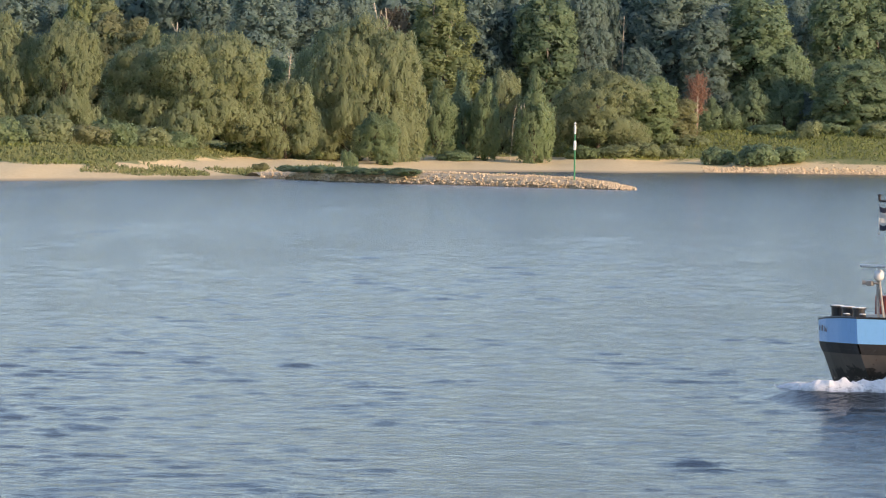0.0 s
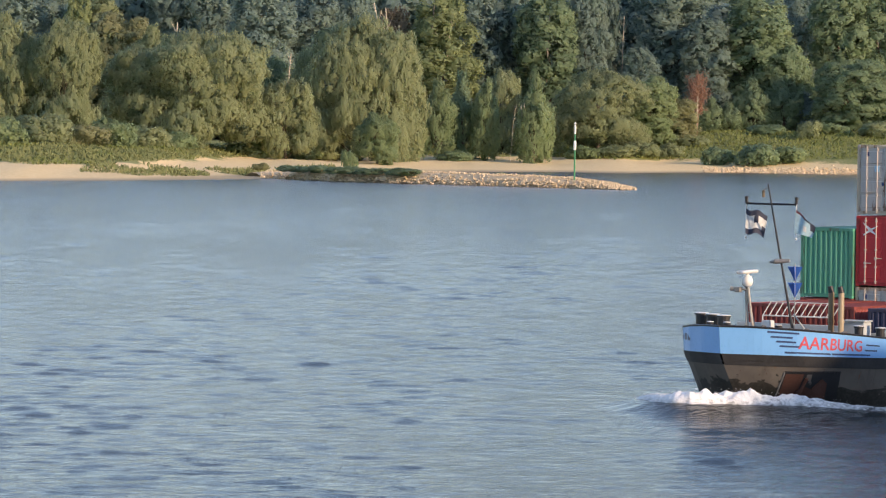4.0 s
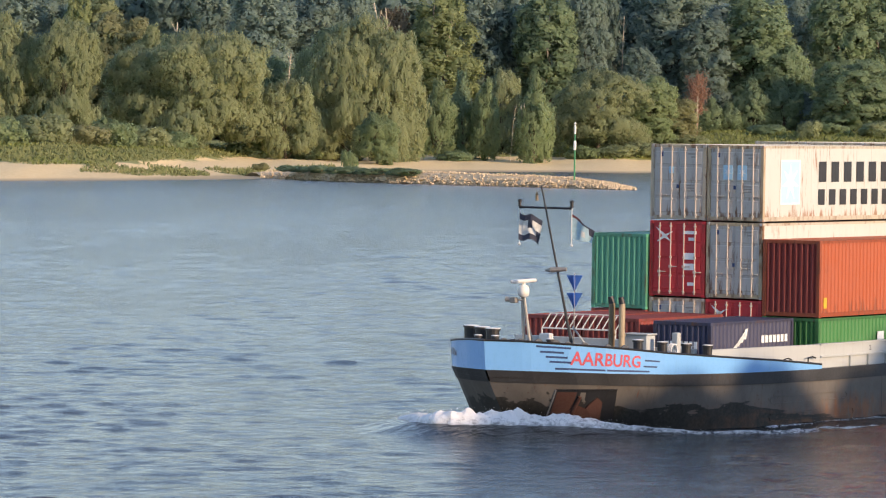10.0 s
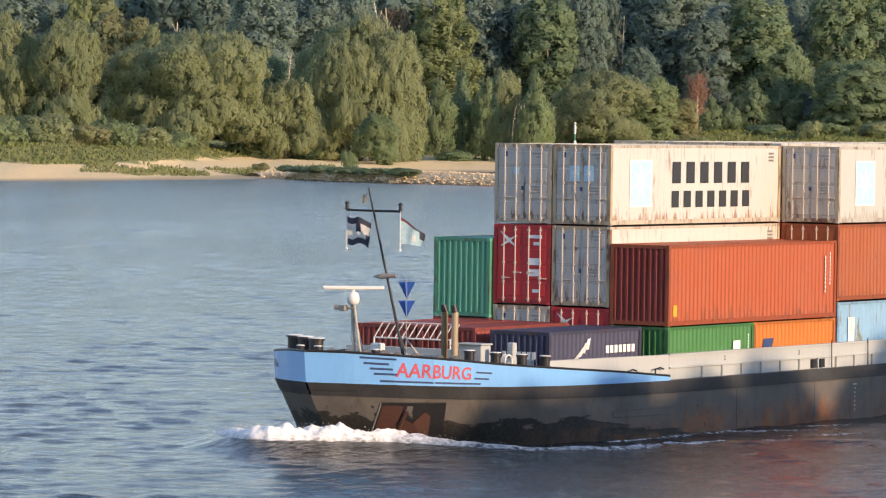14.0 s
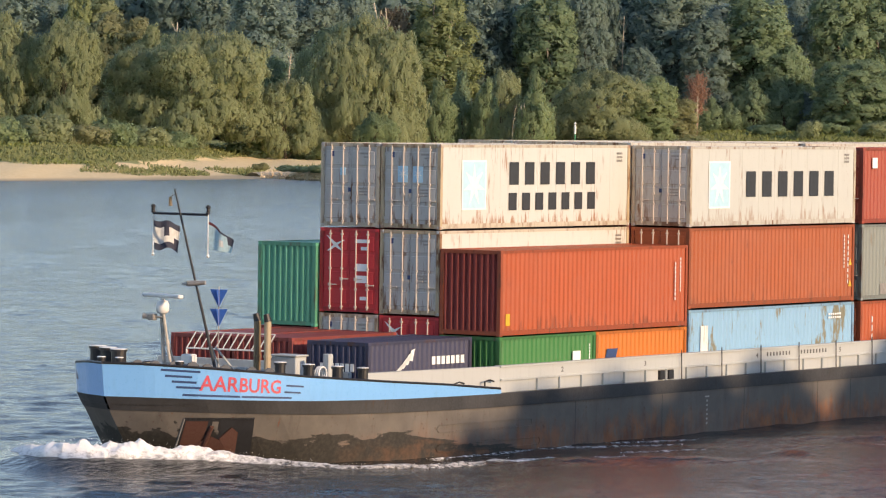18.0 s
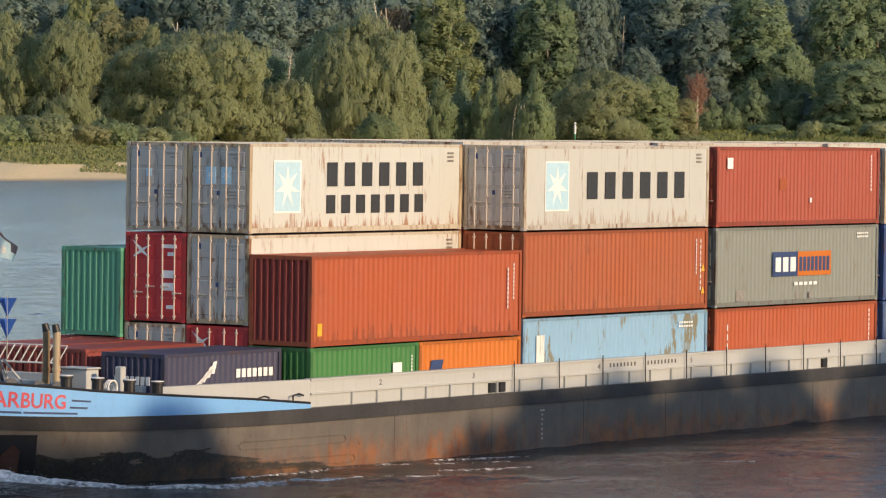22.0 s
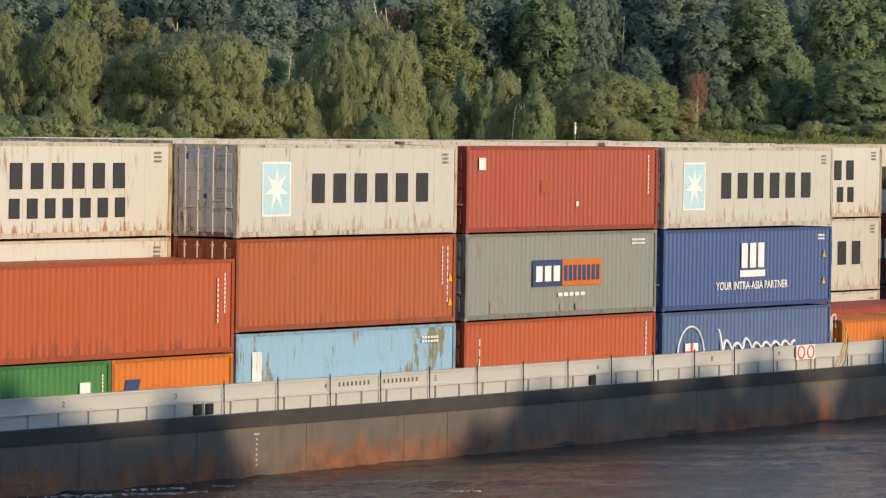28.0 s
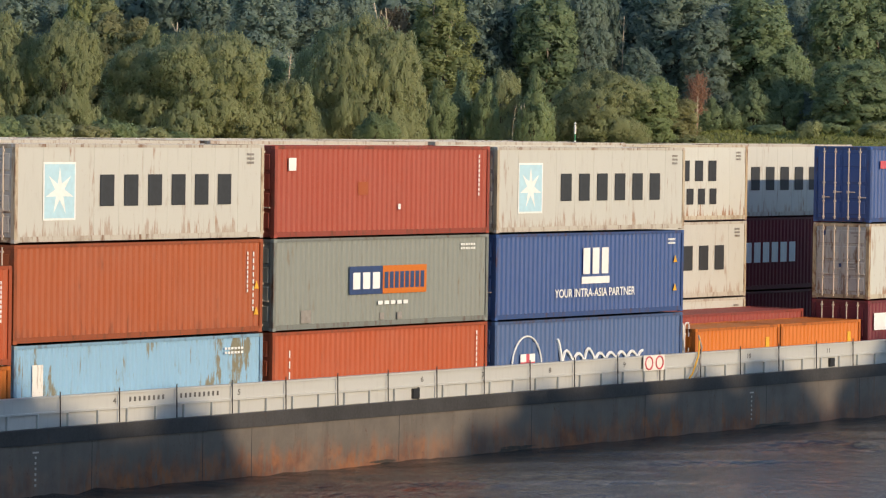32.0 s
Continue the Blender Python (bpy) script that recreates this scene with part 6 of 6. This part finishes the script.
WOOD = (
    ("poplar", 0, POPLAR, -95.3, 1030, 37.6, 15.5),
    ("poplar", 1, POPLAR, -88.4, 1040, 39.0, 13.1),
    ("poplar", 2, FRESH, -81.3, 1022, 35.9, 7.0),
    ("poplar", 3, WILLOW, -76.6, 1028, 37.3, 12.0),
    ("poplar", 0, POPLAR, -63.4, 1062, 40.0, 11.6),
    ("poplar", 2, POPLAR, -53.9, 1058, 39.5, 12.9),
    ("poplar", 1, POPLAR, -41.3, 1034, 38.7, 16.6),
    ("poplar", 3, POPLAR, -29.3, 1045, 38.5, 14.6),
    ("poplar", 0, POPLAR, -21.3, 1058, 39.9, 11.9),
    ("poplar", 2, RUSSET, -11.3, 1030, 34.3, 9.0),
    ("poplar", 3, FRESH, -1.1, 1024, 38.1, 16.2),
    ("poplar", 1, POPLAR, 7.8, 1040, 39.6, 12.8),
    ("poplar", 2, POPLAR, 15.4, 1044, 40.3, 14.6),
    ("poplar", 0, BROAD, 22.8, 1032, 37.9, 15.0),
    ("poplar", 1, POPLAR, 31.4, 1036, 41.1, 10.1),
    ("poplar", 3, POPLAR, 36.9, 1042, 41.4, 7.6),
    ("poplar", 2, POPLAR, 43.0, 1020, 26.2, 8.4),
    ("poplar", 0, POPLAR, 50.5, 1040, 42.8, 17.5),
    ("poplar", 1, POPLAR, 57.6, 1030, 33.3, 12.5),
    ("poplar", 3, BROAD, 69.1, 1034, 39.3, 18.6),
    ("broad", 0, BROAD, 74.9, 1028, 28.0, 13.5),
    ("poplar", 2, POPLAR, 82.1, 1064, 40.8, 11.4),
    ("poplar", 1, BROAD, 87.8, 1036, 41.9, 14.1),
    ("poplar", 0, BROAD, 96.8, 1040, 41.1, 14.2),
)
KINDS = {"willow": "drooping willow at the edge of the beach", "grand": "broad old drooping willow over the beach", "broad": "rounded broadleaf tree among the willows",
         "sapling": "slender upright young tree above the sand", "poplar": "tall tree in the wood behind the bank"}
HUES = {"willow leaves": "grey-green", "olive brown leaves": "olive brown", "broad green leaves": "mid-green", "haze-blued poplar leaves": "dark green",
        "yellow green leaves": "yellow-green", "reddish brown leaves": "reddish brown", "shrub leaves": "fresh green", "dry brown leaves": "dry brown"}


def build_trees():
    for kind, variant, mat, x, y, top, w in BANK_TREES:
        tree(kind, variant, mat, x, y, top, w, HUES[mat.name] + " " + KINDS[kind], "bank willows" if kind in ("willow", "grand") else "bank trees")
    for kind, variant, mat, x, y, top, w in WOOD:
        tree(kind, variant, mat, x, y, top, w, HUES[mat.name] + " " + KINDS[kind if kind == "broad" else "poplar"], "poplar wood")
    rng = random.Random(5)
    n = 0
    for y, step, tall in ((1078, 11.5, 41), (1112, 11, 47)):
        x = -112.0 + (y % 7)
        while x < 118:
            tree("fill", n % 3, POPLAR, x + rng.uniform(-3, 3), y + rng.uniform(-8, 8), tall + rng.uniform(-4, 4), rng.uniform(15, 20),
                 "dark green tree deep in the wood", "poplar wood")
            x += step
            n += 1
    # the dying tree: a pale trunk, a fan of bare twigs and the last dry leaves
    g = np.random.RandomState(3)
    dying = new("dying_tree")
    tagged(dying, "reddish brown dying tree with bare twigs", "tree", "bank trees")
    s = Shape().pipe([(0, 0, 0), (0.2, 0, 5), (-0.1, 0, 9), (0.1, 0, 13.5)], 0.16, 7)
    ends = []
    for i in range(150):
        h = g.uniform(4.5, 12.5)
        a, reach = g.uniform(0, 6.28), g.uniform(1.2, 3.4) * (1 - 0.35 * (h - 4.5) / 8)
        e = (reach * math.cos(a), reach * math.sin(a), h + reach * g.uniform(0.5, 1.4))
        s.tube((0, 0, h), e, 0.05, 0.02, 4, False)
        ends.append(e)
    part("trunk", s, DRY, dying)
    c = np.repeat(np.array(ends), 26, axis=0)
    c = c * g.uniform(0.55, 1.03, (len(c), 1)) ** np.array([1, 1, 0.4]) + g.normal(size=c.shape) * 0.28
    a = unit(g.normal(size=c.shape)) * 0.17
    put("crown", leaf_mesh("crown", DRY, c, a, unit(np.cross(a, g.normal(size=c.shape))) * 0.09), dying)
    dying.matrix_basis = pose(54.3, 1000, bank_height(54.3, 1000) - 0.2)
    for x, y, top, lean, r in ((-58.4, 1010, 30.0, 0.03, 0.13), (-38.5, 985, 23.6, -0.02, 0.16), (-32.8, 985, 23.3, 0.05, 0.09), (-15.9, 1022, 35.1, -0.10, 0.12), (-13.4, 1022, 34.1, -0.06, 0.12),
                               (-10.4, 1023, 30.3, -0.03, 0.10), (-2.5, 1021, 36.3, 0.04, 0.08), (1.5, 1021, 33.9, 0.07, 0.08), (23.0, 1029, 34.1, 0.03, 0.08), (14.5, 946, 13.0, 0.09, 0.035), (15.5, 946, 13.0, -0.05, 0.035),
                               (16.2, 946, 13.4, 0.02, 0.035), (39.8, 1039, 33.3, 0.02, 0.08), (54.3, 998, 15.6, 0.02, 0.13), (-64.8, 905, 15.8, -0.04, 0.10)):
        dead = new("dead_tree")
        tagged(dead, "bare pale dead stem with a few broken branches", "tree", "dead stems")
        base = bank_height(x, y) - 0.2
        h = top - base
        x0 = -lean * h
        s = Shape().pipe([(x0, 0, 0), (x0 + lean * h * 0.3, 0, h * 0.4), (x0 + lean * h * 0.5, 0, h * 0.7), (x0 + lean * h * 0.8, 0, h * 0.9), (x0 + lean * h, 0, h)], r, 6)
        for k in range(7):
            q = 0.55 + 0.06 * k
            sg = 1 if k % 2 else -1
            s.tube((x0 + lean * h * q * 0.85, 0, h * q), (x0 + lean * h * q + sg * h * rng.uniform(0.02, 0.05), rng.uniform(-1, 1), h * q + h * rng.uniform(0.05, 0.11)), r * 0.6, r * 0.3, 5)
        part("stem", s, DEAD, dead)
        dead.matrix_basis = pose(x, y, base)
    # trees on the near bank, whose long shadows reach the hull
    for k, (px, py, top, wide) in enumerate(((34, 31, 29.5, 24), (40, 40, 29.5, 22), (43.5, 45, 29.3, 22), (47, 50, 29.4, 22), (50.3, 55, 29.2, 22), (53.5, 60, 29.0, 22), (56.8, 65.3, 29.4, 24), (60, 70.5, 29.2, 22), (64.6, 77, 28.6, 19), (77.4, 96.8, 27.8, 22), (80.5, 101.5, 28.0, 24), (83.5, 106.5, 27.9, 22), (90.5, 115.5, 28.1, 18), (94, 121, 28.8, 22), (99, 128, 28.8, 22), (61.5, 72.5, 28.7, 20))):
        tree("shade", k % 3, BROAD, px, py, top - 1.1, wide * 0.97, "tall spreading tree on the near bank", "near bank trees", ground=6.0)


# x, y, width, height of the shrubs; which leaves they bear
SHRUBS = ((-16.5, 800, 2.8, 4.0, 0), (-21.0, 752, 7, 1.2, 1), (-16.0, 743, 7, 1.3, 1), (-11.0, 738, 7, 1.3, 1), (-6.0, 733, 7, 1.2, 1), (-25, 757, 5, 1.2, 1), (9.0, 725, 2.4, 1.0, 0),
          (-30.5, 775, 3.0, 1.2, 3), (64, 948, 10, 5.0, 1), (70.5, 951, 8, 4.2, 0), (55.5, 952, 6, 3.8, 1), (59.5, 958, 6, 2.6, 0), (77.5, 985, 5.5, 4.6, 2), (47.5, 972, 6, 3.0, 2), (52, 985, 8, 2.8, 2),
          (-86, 818, 12, 6.0, 2), (-79.5, 826, 11, 5.2, 0), (-73, 836, 12, 6.4, 2), (-66.5, 843, 11, 5.0, 3), (-61, 852, 10, 5.6, 0), (-55, 862, 10, 4.8, 2), (-50, 872, 8, 4.0, 0),
          (-37, 905, 9, 3.4, 0), (-29, 915, 9, 3.2, 0), (-24.5, 920, 8, 2.6, 2), (-9, 938, 8, 3.2, 0), (2.5, 950, 7, 2.4, 1), (36, 962, 9, 3.2, 2), (29, 962, 8, 2.8, 0), (41, 968, 8, 3.4, 2), (82, 992, 9, 3.2, 0), (92, 985, 10, 3.4, 2), (69, 998, 9, 2.6, 1))


def herb_sheet(name, mat, pts, g, label):
    p = np.array(pts)
    n = len(p)
    tall = 0.5 + 0.7 * g.uniform(0, 1, n) ** 2
    p[:, 2] += tall * 0.6 * g.uniform(0, 1, n)
    a = unit(g.normal(size=(n, 3)) * 0.6 + np.array([0, 0, 1])) * tall[:, None] * 0.42
    wd = unit(np.cross(a, g.normal(size=(n, 3)))) * 0.13
    up = unit(g.normal(size=(n, 3)) * 0.35 + np.array([0, -0.45, 1]))
    tagged(put(name, leaf_mesh(name, mat, p, a, wd, up)), label, "grass", kind="stuff")


def build_undergrowth():
    """Shrubs on the beach's edge, and the herb belt between sand and trees."""
    rng, g = random.Random(12), np.random.RandomState(12)
    hues = (SHRUB, BROAD, WILLOW, OLIVE)
    words = ("leafy fresh green", "leafy mid-green", "pale grey-green", "dry olive brown")
    meshes = {}
    for n, (x, y, w, h, hue) in enumerate(SHRUBS):
        key = (n % 3, hue)
        if key not in meshes:
            meshes[key] = leaf_mesh("shrub", hues[hue], *crown_arrays("shrub", n % 3))
        ob = put("shrub", meshes[key])
        z = 1.3 if (y < 765 and -30 < x < 30) or bank_height(x, y) < 0.5 else bank_height(x, y)
        ob.matrix_basis = pose(x, y, z - 0.1, 0, 0, n * 47) @ Matrix.Diagonal((w / 6, w / 6, h / 4, 1))
        tagged(ob, words[hue] + " riverside shrub on sandy ground", "shrub", "bank shrubs")
    dry, fresh = [], []
    for i in range(150000):
        x = rng.uniform(-105, 110)
        d = rng.uniform(20, 200)
        y = shore(x) + d
        z = bank_height(x, y)
        patchy = noise.noise((x * 0.08, y * 0.03, 9))
        strip_of_herbs = -58 < x < -20 and 24 < d < 62 and noise.noise((x * 0.12, y * 0.05, 2)) > -0.15
        if z + 0.8 * patchy < 2.15 and not strip_of_herbs:
            continue
        (fresh if (x > 22 or patchy > 0.22) and rng.random() < 0.85 else dry).append((x, y, z))
    herb_sheet("dry_grass", HERB, dry, g, "dry tall grass and herbs behind the beach")
    herb_sheet("meadow", MEADOW, fresh, g, "fresh green meadow herbs on the bank")


build_trees()
build_undergrowth()


def motions():
    for thing, local in RIDERS:
        walk(thing, [(t, barge_pose(t) @ local) for t in TIMES])
    drift = Vector((-CA, -SA, 0)) * -0.35
    walk(water, [(0, Matrix.Identity(4)), (32, Matrix.Translation(drift * 32))])
    rows = []
    for i in range(81):
        t = i * 0.4
        turn = -150.0 * (t - 5.65) - math.degrees(HEADING)
        rows.append((t, pose(-8.85, 7.44, 5.05, 0, 0, turn)))
    walk(SCANNER, rows)
    for k, (flag, p) in enumerate(FLAGS):
        walk(flag, [(i * 0.5, Matrix.Translation(p) @ pose(0, 0, 0, 0, 6 * math.sin(i * 1.7 + k), 14 * math.sin(i * 1.1 + 2 * k))) for i in range(65)])


motions()
